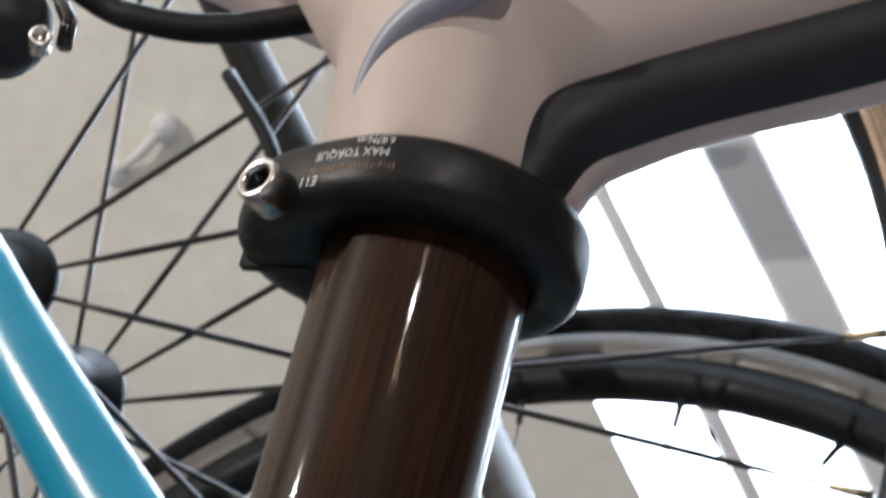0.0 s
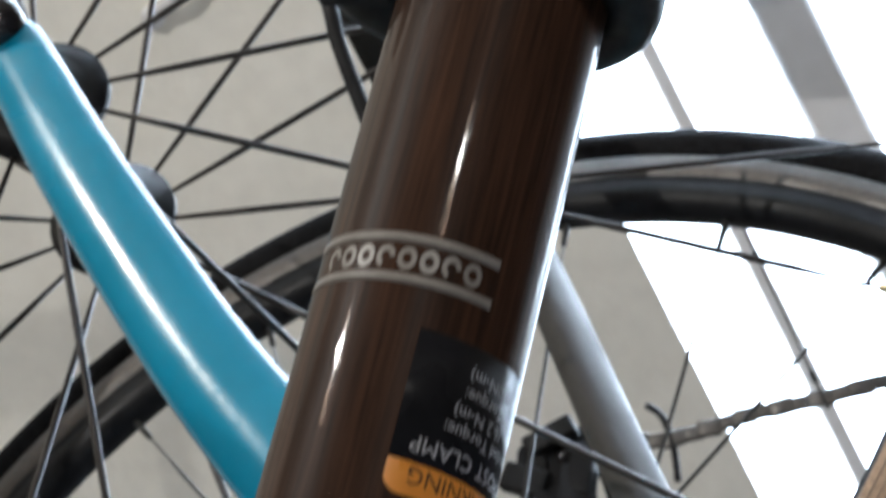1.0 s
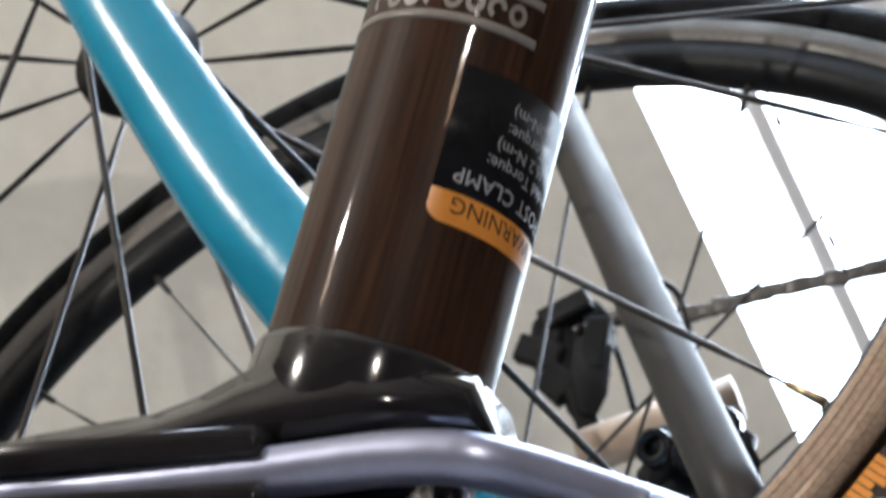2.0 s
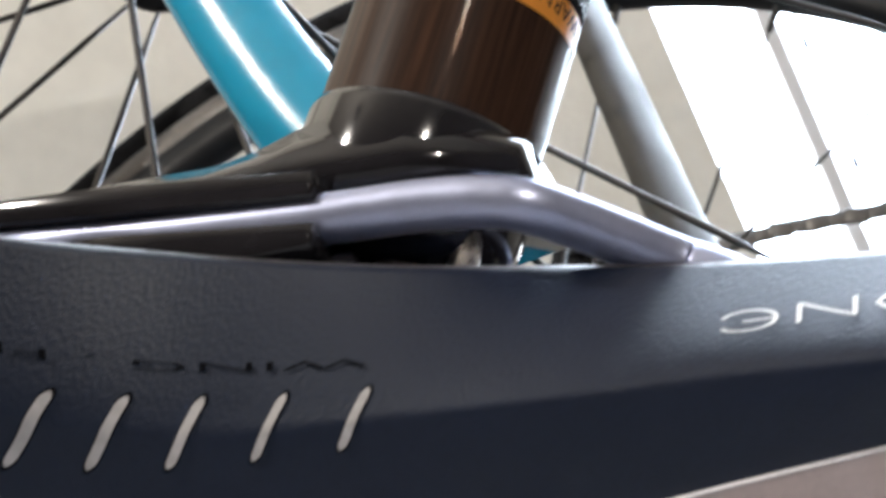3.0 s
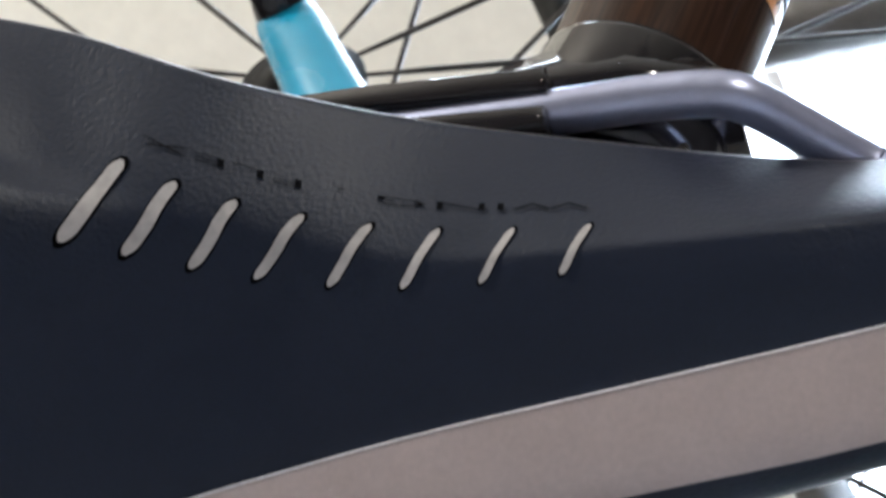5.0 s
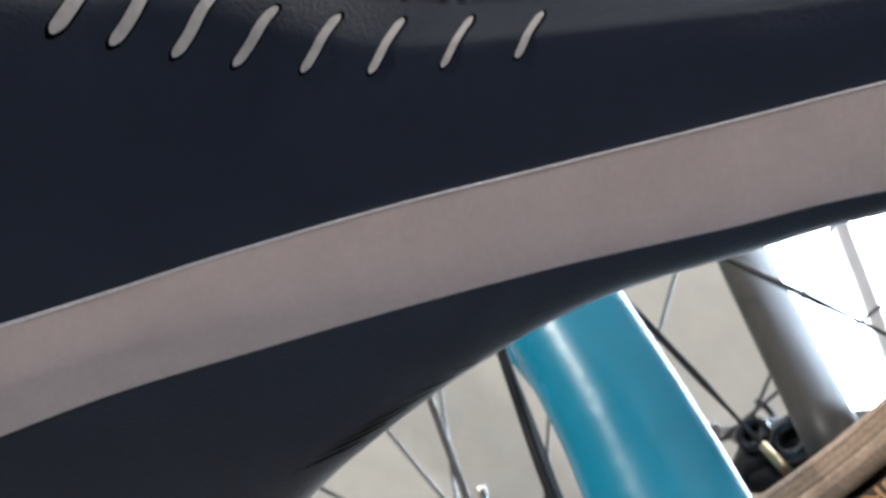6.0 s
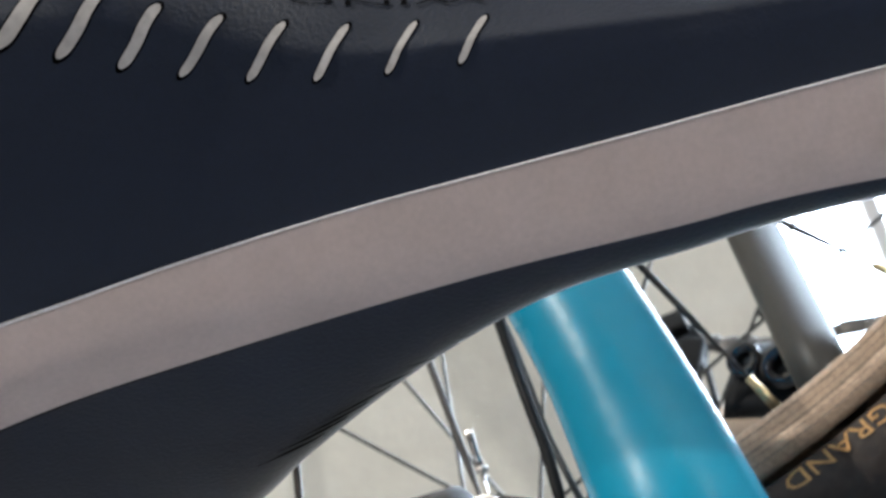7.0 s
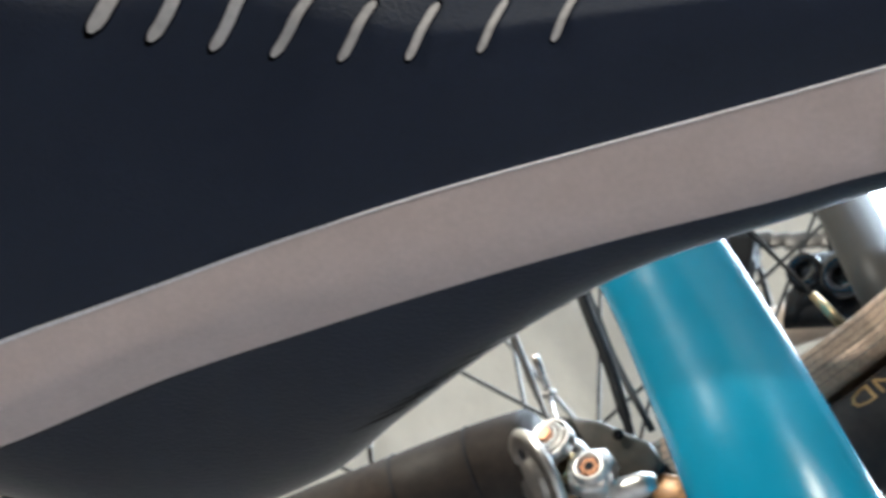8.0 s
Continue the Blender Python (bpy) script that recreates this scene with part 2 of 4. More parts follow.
WIN = (-1.0, 0.85, 0.20, 0.95)      # the roof window: a0, a1, b0, b1
slab = thing("ceiling_slope", roof(0, 0), "sloping plastered attic ceiling, off-white with fine texture", "ceiling", kind="structure")
roof_box("plaster_field", -2.2, 2.4, -2.4, WIN[2], -0.16, 0, PLASTER, slab)
roof_box("plaster_field", -2.2, 2.4, WIN[3], 2.6, -0.16, 0, PLASTER, slab)
roof_box("plaster_field", -2.2, WIN[0], WIN[2], WIN[3], -0.16, 0, PLASTER, slab)
roof_box("plaster_field", WIN[1], 2.4, WIN[2], WIN[3], -0.16, 0, PLASTER, slab)

window = thing("window_1", roof(0, 0.5), "roof window with pale grey bars, glaring daylight", "window", kind="structure")
roof_box("glazing_bar", WIN[0], WIN[1], 0.270, 0.284, -0.045, -0.012, WINDOW_PAINT, window, 0.003)
roof_box("glazing_bar", WIN[0], WIN[1], 0.358, 0.404, -0.060, -0.010, WINDOW_PAINT, window, 0.006)
roof_box("glazing_bar", WIN[0], WIN[1], 0.66, 0.70, -0.060, -0.010, WINDOW_PAINT, window, 0.006)
for b0, b1 in ((0.202, 0.270), (0.284, 0.358), (0.404, 0.66), (0.70, 0.948)):
    pane = roof_box("pane", WIN[0] + 0.002, WIN[1] - 0.002, b0, b1, -0.040, -0.036, GLASS, window)
    pane.visible_shadow = False

# floor, walls and flat ceiling are unseen, added to close the room
FLOOR_Z = -1.55
for name, c, s, mat in (
    ("floor", (0, -0.7, FLOOR_Z - 0.05), (6, 7.2, 0.1), FLOOR),
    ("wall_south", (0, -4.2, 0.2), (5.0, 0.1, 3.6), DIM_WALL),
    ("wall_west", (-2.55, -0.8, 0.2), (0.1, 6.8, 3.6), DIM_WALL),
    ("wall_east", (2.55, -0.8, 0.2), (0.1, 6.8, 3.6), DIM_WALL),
    ("ceiling", (0, -1.75, 1.95), (6, 5.7, 0.1), CEILING),
    ("wall_north", (0, 2.6, -0.6), (6, 0.1, 2.0), PLASTER),
):
    tagged(part(name, box(c, s), mat, smooth=False), {"floor": "grey screed attic floor", "ceiling": "flat ceiling out of view, toned down for dimmer reflections"}.get(name, "plain wall out of view"), name.split("_")[0], kind="structure")

# a white wall hook with two caps on the sloping ceiling
hook = thing("ceiling_hook", roof(-0.008, -0.006), "small white plastic hook screwed to the ceiling", "hook")
part("cap", lathe([(0.0, 0.016), (0.006, 0.015), (0.0105, 0.010), (0.0115, 0.0), (0.0, -0.002)], roof(-0.010, 0.004), ROOF_N, 24), PRINT, hook)
part("cap", lathe([(0.0, 0.010), (0.006, 0.009), (0.009, 0.004), (0.0095, 0.0), (0.0, -0.002)], roof(0.004, -0.045), ROOF_N, 24), PRINT, hook)
part("hook_arm", sweep([roof(0.004, -0.045, 0.006), roof(0.0, -0.022, 0.012), roof(-0.010, 0.004, 0.010)], 0.004, 10), WINDOW_PAINT, hook)

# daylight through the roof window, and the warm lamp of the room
WX = ROOF_B if ROOF_B.cross(ROOF_A).dot(ROOF_N) < 0 else -ROOF_B
area("window_light", basis(roof(-0.075, 0.575, -0.10), WX, ROOF_A, -ROOF_N), 0.74, 1.84, 60, (0.95, 0.98, 1.0))
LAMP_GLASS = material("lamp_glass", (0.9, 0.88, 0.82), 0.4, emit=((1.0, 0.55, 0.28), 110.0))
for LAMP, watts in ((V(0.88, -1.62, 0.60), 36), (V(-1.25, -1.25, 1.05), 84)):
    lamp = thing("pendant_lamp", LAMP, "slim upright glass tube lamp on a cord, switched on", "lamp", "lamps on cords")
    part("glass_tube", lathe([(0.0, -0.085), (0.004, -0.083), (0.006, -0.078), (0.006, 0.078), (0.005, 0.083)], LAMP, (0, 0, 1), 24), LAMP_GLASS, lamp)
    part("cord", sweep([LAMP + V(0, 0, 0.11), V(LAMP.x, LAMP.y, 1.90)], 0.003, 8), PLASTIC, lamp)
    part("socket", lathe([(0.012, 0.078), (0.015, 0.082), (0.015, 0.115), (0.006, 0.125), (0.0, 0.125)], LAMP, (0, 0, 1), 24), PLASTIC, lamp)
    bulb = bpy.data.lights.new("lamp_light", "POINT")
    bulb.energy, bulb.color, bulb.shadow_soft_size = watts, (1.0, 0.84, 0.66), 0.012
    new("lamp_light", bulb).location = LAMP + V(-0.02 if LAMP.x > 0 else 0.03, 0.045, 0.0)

# ---------------------------------------------------------------- the white road bike, hung upside down
TILT = radians(17)
U = V(math.sin(TILT), 0, math.cos(TILT))
E1 = V(math.cos(TILT), 0, -math.sin(TILT))
E2 = V(0, 1, 0)


def ax(a, b, s):
    return E1 * a + E2 * b + U * s


bike = thing("road_bike", (0, 0, 0), "white and black road bike hung upside down, brown carbon seatpost", "bicycle")

# seatpost
post = part("seatpost", lathe([(0.0136, -0.036), (0.0136, -0.02), (0.0136, 0.0), (0.0136, 0.02), (0.0136, 0.04), (0.0136, 0.075)], (0, 0, 0), U, 96), CARBON, bike, "glossy brown brushed carbon tube")


def on_post(angle, s, r=0.0136):
    a = radians(angle)
    return ax(r * math.cos(a), r * math.sin(a), s)


def post_patch(bm, a0, a1, s0, s1, r=0.01366, thick=0.00006, n=None):
    n = n or max(2, int(abs(a1 - a0) / 4))
    rows = []
    for k in range(n + 1):
        a = a0 + (a1 - a0) * k / n
        rows.append([bm.verts.new(on_post(a, s, rr)) for s, rr in ((s0, r - thick), (s0, r), (s1, r), (s1, r - thick))])
    for p, q in zip(rows, rows[1:]):
        for j in range(3):
            bm.faces.new((p[j], q[j], q[j + 1], p[j + 1]))
    return bm


def post_shape(bm, outline, r=0.01366):
    """A flat shape of (angle, s) corners laid on the tube, as a fan."""
    c = [sum(v) / len(outline) for v in zip(*outline)]
    m = bm.verts.new(on_post(c[0], c[1], r))
    vs = [bm.verts.new(on_post(a, s, r)) for a, s in outline]
    for k in range(len(vs)):
        bm.faces.new((m, vs[k], vs[(k + 1) % len(vs)]))
    return bm


for s0, s1 in ((0.0106, 0.0118), (0.0055, 0.0067)):
    part("band", post_patch(bmesh.new(), -150, -32, s0, s1), PRINT_GREY, post)
for k in range(8):
    a = -128 + k * 11.2
    bm = bmesh.new()
    hole = [(a + 4.2 + 4.9 * math.cos(t), 0.0086 + 0.0015 * math.sin(t)) for t in [2 * math.pi * q / 20 for q in range(20)]]
    rim = [(a + 4.2 + 2.3 * math.cos(t), 0.0086 + 0.0007 * math.sin(t)) for t in [2 * math.pi * q / 20 for q in range(20)]]
    A = [bm.verts.new(on_post(*p, 0.01366)) for p in hole]
    B = [bm.verts.new(on_post(*p, 0.01366)) for p in rim]
    for q in range(20 if k % 3 else 14):
        bm.faces.new((A[q], A[(q + 1) % 20], B[(q + 1) % 20], B[q]))
    part("mark", bm, PRINT_GREY, post)

lab = part("warning_label", post_patch(bmesh.new(), -64, 45, -0.0150, 0.0006, n=36), LABEL_BLACK, post, "black warning label with grey writing")
bm = bmesh.new()
rows = [(-64, -0.0172), (-63.2, -0.0178), (-62, -0.0182), (-60, -0.0186), (-58, -0.0188)] + [(a, -0.0189) for a in range(-56, 46, 3)]
vs = [(bm.verts.new(on_post(a, -0.0150, 0.01366)), bm.verts.new(on_post(a, s, 0.01366))) for a, s in rows]
for p, q in zip(vs, vs[1:]):
    bm.faces.new((p[0], q[0], q[1], p[1]))
part("label_strip", bm, LABEL_ORANGE, post, "orange strip of the warning label")


def wrapped_text(body, height, place, name, mat, parent, label="", squash=1.0, thin=0.0):
    """Lettering from the built-in font; place maps its x, y to a point of the surface."""
    cu = bpy.data.curves.new("lettering", "FONT")
    cu.body, cu.size, cu.resolution_u, cu.offset = body, 1.0, 2, -thin
    tmp = bpy.data.objects.new("lettering", cu)
    scene.collection.objects.link(tmp)
    dg = bpy.context.evaluated_depsgraph_get()
    me = bpy.data.meshes.new_from_object(tmp.evaluated_get(dg))
    bpy.data.objects.remove(tmp)
    bpy.data.curves.remove(cu)
    bm = bmesh.new()
    bm.from_mesh(me)
    bpy.data.meshes.remove(me)
    bmesh.ops.triangulate(bm, faces=bm.faces[:])
    for _ in range(2):
        long = [e for e in bm.edges if e.calc_length() > 0.25]
        if long:
            bmesh.ops.subdivide_edges(bm, edges=long, cuts=1)
            bmesh.ops.triangulate(bm, faces=bm.faces[:])
    for v in bm.verts:
        v.co = place(v.co.x * height * squash, v.co.y * height)
    return part(name, bm, mat, parent, label, smooth=False)


DEG = 360 / (2 * math.pi * 0.0136)


def label_place(a0, s0, r=0.01371):
    # upside down: the writing runs towards smaller angles and its tops point down the post
    return lambda x, y: on_post(a0 - x * DEG, s0 - y, r)



for words, a_end, s0, h in (("WARNING", -42, -0.0155, 0.0029), ("SEATPOST CLAMP", -53, -0.0119, 0.0027), ("Recommended Torque:", -51, -0.0090, 0.0022),
                            ("(6.2 N-m)", -48, -0.0067, 0.0022), ("Maximum Torque:", -43, -0.0044, 0.0022), ("(8.0N-m)", -41, -0.0020, 0.0022)):
    width = len(words) * h * 0.56
    wrapped_text(words, h, label_place(a_end + width * DEG, s0), "label_writing", ENGRAVED if words == "WARNING" else LABEL_TEXT, post)

# seat collar with its ears and bolt
def collar_radius(a):
    """Outer radius at an angle from E1 in degrees; the ears stand out at the back."""
    d = abs(((a - 180) + 180) % 360 - 180)
    bump = math.cos(radians(d / 75 * 90)) if d < 75 else 0.0
    return 0.0206 + 0.0062 * bump * bump


def collar_ring(inner, s_levels):
    bm = bmesh.new()
    n = 144
    rings = []
    for k in range(n):
        a = 360 * k / n
        R = collar_radius(a)
        c, s = math.cos(radians(a)), math.sin(radians(a))
        rings.append([bm.verts.new(ax((R + d if d is not None else inner) * c, (R + d if d is not None else inner) * s, h)) for d, h in s_levels])
    m = len(s_levels)
    for k in range(n):
        p, q = rings[k], rings[(k + 1) % n]
        for j in range(m):
            bm.faces.new((p[j], p[(j + 1) % m], q[(j + 1) % m], q[j]))
    return bm


collar = part("seat_collar", collar_ring(0.0139, [(None, 0.0522), (-0.0030, 0.0520), (-0.0012, 0.0525), (-0.0003, 0.0536), (0, 0.0550), (0, 0.0590), (-0.0004, 0.0606), (-0.0016, 0.0616), (-0.0035, 0.0620), (None, 0.0620)]), COLLAR, bike, "matt black alloy seat collar")
part("clamp_slot", box((0, 0, 0), (0.0105, 0.0016, 0.0104), m=basis(ax(-0.0217, 0, 0.0570), E1, E2, U)), ENGRAVED, collar, smooth=False)
BOLT_AT, BOLT_D = V(0.0006, -0.0156, 0.0565), (E2 * -1.0 + E1 * -0.25 + U * 0.05).normalized()
bolt = part("bolt", lathe([(0.0017, 0.0016), (0.0020, 0.0038), (0.0025, 0.0041), (0.0030, 0.0038), (0.0031, 0.0030), (0.0031, -0.001), (0.0, -0.001)], BOLT_AT, BOLT_D, 32), STEEL, collar, "steel socket-head bolt")
part("hex_socket", lathe([(0.0, 0.0015), (0.0019, 0.0016), (0.0019, 0.0034)], BOLT_AT, BOLT_D, 6), ENGRAVED, collar, smooth=False)


def collar_place(a0, s0, r=0.02068):
    d = 180 / (math.pi * r)

    def put(x, y):
        a = radians(a0 - x * d)
        rr = max(r, collar_radius(a0 - x * d) + 0.00008)
        return ax(rr * math.cos(a), rr * math.sin(a), s0 - y)
    return put


for words, a0, s0, h in (("6.87N-m", -86, 0.0602, 0.0015), ("MAX TORQUE", -87, 0.0586, 0.0017), ("E11", -114, 0.0552, 0.0020)):
    wrapped_text(words, h, collar_place(a0, s0), "torque_print", PRINT, collar)

# a worn, unreadable line of copper-toned writing on the collar
rng_wear = random.Random(7)
worn = collar_place(-84, 0.0566)
for k in range(22):
    x0, w = 0.00058 * k, rng_wear.uniform(0.00022, 0.00042)
    h0, h1 = rng_wear.uniform(0.0, 0.0004), rng_wear.uniform(0.0007, 0.0013)
    bm = bmesh.new()
    rows = [[bm.verts.new(worn(x0 + w * q, y)) for y in (h0, h1)] for q in (0, 0.5, 1)]
    for p, q in zip(rows, rows[1:]):
        bm.faces.new((p[0], q[0], q[1], p[1]))
    part("worn_print", bm, WORN_PRINT, collar)

# frame tubes
shell = sweep([ax(-0.0006, 0, 0.0600), ax(-0.001, 0, 0.066), ax(-0.0015, 0, 0.078), ax(-0.002, 0, 0.095), ax(-0.002, 0, 0.13), ax(0, 0, 0.22)], [0.0167, 0.0169, 0.0175, 0.0189, 0.0206, 0.0206], 64)
TT = smooth_line([(0.006, 0, 0.112, 0.0090), (0.020, 0, 0.0985, 0.0150), (0.028, 0, 0.0930, 0.0165), (0.037, 0, 0.0910, 0.0169), (0.050, 0, 0.0912, 0.0166), (0.075, 0, 0.0925, 0.0161), (0.15, 0, 0.0975, 0.0161), (0.38, 0, 0.113, 0.016)], 8)
shell = sweep(TT, [p[3] for p in TT], 64, bm=shell, flat=1.42)
frame_tube = part("frame_shell", shell, FRAME_WHITE, bike, "off-white seat tube and top tube moulded together")
fuse = frame_tube.modifiers.new("fuse", "REMESH")
fuse.mode, fuse.voxel_size, fuse.use_smooth_shade = "VOXEL", 0.0012, True
fair = frame_tube.modifiers.new("fair", "SMOOTH")
fair.factor, fair.iterations = 0.5, 24
PANEL = smooth_line([(0.0270, -0.003, 0.0530, 0.0060), (0.0310, -0.003, 0.0590, 0.0060), (0.0360, -0.003, 0.0640, 0.0060), (0.0430, -0.002, 0.0668, 0.0060), (0.0540, -0.002, 0.0680, 0.0058), (0.080, -0.001, 0.0695, 0.0060), (0.15, 0, 0.0740, 0.0062), (0.5, 0, 0.097, 0.0064)], 8)
part("top_tube_panel", sweep(PANEL, [p[3] for p in PANEL], 40), FRAME_BLACK, bike, "matt black panel along the top tube")
EDGE = [(p[0] + 0.0006, p[1] + 0.0028, p[2] - 0.0004, p[3]) for p in PANEL]
part("top_tube_edge", sweep(EDGE, [p[3] for p in EDGE], 32), FRAME_WHITE, bike)


def tube_at(angle, s, r):
    return ax(r * math.cos(radians(angle)), r * math.sin(radians(angle)), s)


RIDGE = smooth_line([(*tube_at(-124, 0.0640, 0.0164), 0.0004), (*tube_at(-123, 0.0690, 0.0166), 0.0009), (*tube_at(-119, 0.0738, 0.0166), 0.0016), (*tube_at(-110, 0.0780, 0.0168), 0.0021), (*tube_at(-96, 0.0815, 0.0172), 0.0025), (*tube_at(-80, 0.0845, 0.0185), 0.0028), (*tube_at(-66, 0.0870, 0.0215), 0.0030)], 6)
part("frame_ridge", sweep(RIDGE, [p[3] for p in RIDGE], 16), FRAME_GREY, bike, "grey moulded ridge")
for side in (-1, 1):
    part("seat_stay", sweep(smooth_line([(0.022, 0.006 * side + 0.010, 0.120), (0.008, 0.010 * side + 0.018, 0.1215), (-0.0105, 0.012 * side + 0.026, 0.1320), (-0.20, 0.05 * side, 0.30)], 8), 0.0072, 20), FRAME_WHITE, bike)
caliper = part("rear_brake", sweep(smooth_line([(-0.073, -0.002, 0.126, 0.010), (-0.060, -0.003, 0.117, 0.011), (-0.0520, -0.004, 0.1102, 0.0095), (-0.0460, -0.005, 0.1050, 0.0070), (-0.0425, -0.005, 0.1015, 0.0040)], 5), [0.010, 0.0103, 0.0106, 0.0108, 0.011, 0.011, 0.011, 0.0108, 0.0104, 0.010, 0.0096, 0.0092, 0.0087, 0.0082, 0.0078, 0.0074, 0.0068, 0.0060, 0.0052, 0.0044, 0.003], 24), FRAME_BLACK, bike, "black rear brake caliper")
part("brake_bolt", lathe([(0.0, 0.0006), (0.0010, 0.0006), (0.0011, 0.0016), (0.0016, 0.0016), (0.0018, -0.002), (0.0, -0.002)], (-0.0382, -0.0100, 0.0975), (0.55, -1, -0.2), 24), STEEL, caliper)
part("brake_bracket", sweep([V(-0.0403, -0.004, 0.114), V(-0.0368, -0.0045, 0.1047), V(-0.0371, -0.005, 0.0997)], 0.0013, 10), GLOSS_BLACK, caliper)
part("brake_cable", sweep(smooth_line([(-0.055, 0.0, 0.135), (-0.0405, 0.010, 0.1215), (-0.0313, 0.010, 0.1145), (-0.0197, 0.010, 0.1092), (-0.0066, 0.010, 0.1068), (0.0098, 0.010, 0.1062), (0.03, 0.012, 0.108)], 8), 0.0024, 12), PLASTIC, bike, "black brake cable housing")

# seatpost head and rail clamp
head = part("post_head", lathe([(0.0132, -0.0338), (0.0142, -0.0342), (0.0145, -0.0352), (0.0145, -0.044), (0.0138, -0.049), (0.0110, -0.0525), (0.0, -0.054)], (0, 0, 0), U, 64), GLOSS_BLACK, bike, "gloss black seatpost head")
def cradle():
    bm = bmesh.new()
    rows = []
    for x, zt, zb, hw, k in ((0.004, -0.0375, -0.0440, 0.010, 0.6), (-0.008, -0.0335, -0.0445, 0.0145, 0.8), (-0.0165, -0.0340, -0.0448, 0.0150, 0.84), (-0.0215, -0.0356, -0.0450, 0.0160, 0.80), (-0.026, -0.0378, -0.0453, 0.0172, 0.78), (-0.031, -0.0394, -0.0455, 0.0178, 0.80), (-0.045, -0.0402, -0.0455, 0.0180, 0.85), (-0.062, -0.0415, -0.0458, 0.0180, 0.85), (-0.068, -0.0430, -0.0455, 0.0165, 0.85)):
        pts = [(-hw, zb), (-hw, (zt + zb * 2) / 3 + 0.0006), (-hw * 0.93, zt * 0.6 + zb * 0.4), (-hw * k, zt), (hw * k, zt), (hw * 0.93, zt * 0.6 + zb * 0.4), (hw, (zt + zb * 2) / 3 + 0.0006), (hw, zb)]
        rows.append([bm.verts.new((x, y, z)) for y, z in pts])
    n = len(rows[0])
    for p, q in zip(rows, rows[1:]):
        for j in range(n):
            bm.faces.new((p[j], p[(j + 1) % n], q[(j + 1) % n], q[j]))
    bm.faces.new(rows[0])
    bm.faces.new(rows[-1])
    return bm


part("upper_cradle", cradle(), GLOSS_BLACK, head)
for side in (-1, 1):
    m = basis((0, 0.0135 * side, 0), (1, 0, 0), (0, 0, 1), (0, side, 0))
    part("clamp_lip", prism([(-0.0160, -0.0450), (-0.0160, -0.0483), (-0.0395, -0.0468), (-0.0680, -0.0452), (-0.0680, -0.0422), (-0.0395, -0.0434)], 0.0070, m, bevel=0.0006), GLOSS_BLACK, head)
    part("clamp_jaw", prism([(-0.0158, -0.0512), (-0.0158, -0.0545), (-0.0300, -0.0552), (-0.0680, -0.0535), (-0.0680, -0.0480), (-0.0395, -0.0496)], 0.0070, m, bevel=0.0007), GLOSS_BLACK, head)
part("lower_yoke", box((-0.030, 0, -0.0545), (0.034, 0.030, 0.004), bevel=0.001), GLOSS_BLACK, head)
part("clamp_bolt", lathe([(0.0, 0.0), (0.0042, 0.0), (0.0042, -0.0185), (0.0, -0.0185)], (-0.0100, -0.0050, -0.0440), (0.1, 0, 1), 11), BOLT_WARM_REFLECT, head, "bright faceted steel clamp bolt, warm reflection in its colour", smooth=False)
part("clamp_bolt", lathe([(0.0, 0.0), (0.0019, 0.0), (0.0019, -0.0185), (0.0, -0.0185)], (-0.0030, -0.0056, -0.0445), (0.1, 0, 1), 20), STEEL, head)

for side in (-1, 1):
    y = 0.0165 * side
    pts = smooth_line([(-0.095, y * 1.2, -0.060), (-0.075, y * 1.1, -0.0500), (-0.048, y, -0.0478), (-0.034, y, -0.0486), (-0.016, y, -0.0493), (-0.0046, y, -0.0494), (0.0025, y, -0.0501), (0.0067, y * 0.97, -0.0510), (0.0105, y * 0.76, -0.0516), (0.0152, y * 0.48, -0.0527), (0.0201, y * 0.22, -0.0541), (0.0248, y * 0.19, -0.0564), (0.045, y * 0.19, -0.068), (0.09, y * 0.19, -0.076)], 6)
    part("saddle_rail", sweep(pts, 0.0029, 20), RAIL, bike, "satin titanium saddle rail")

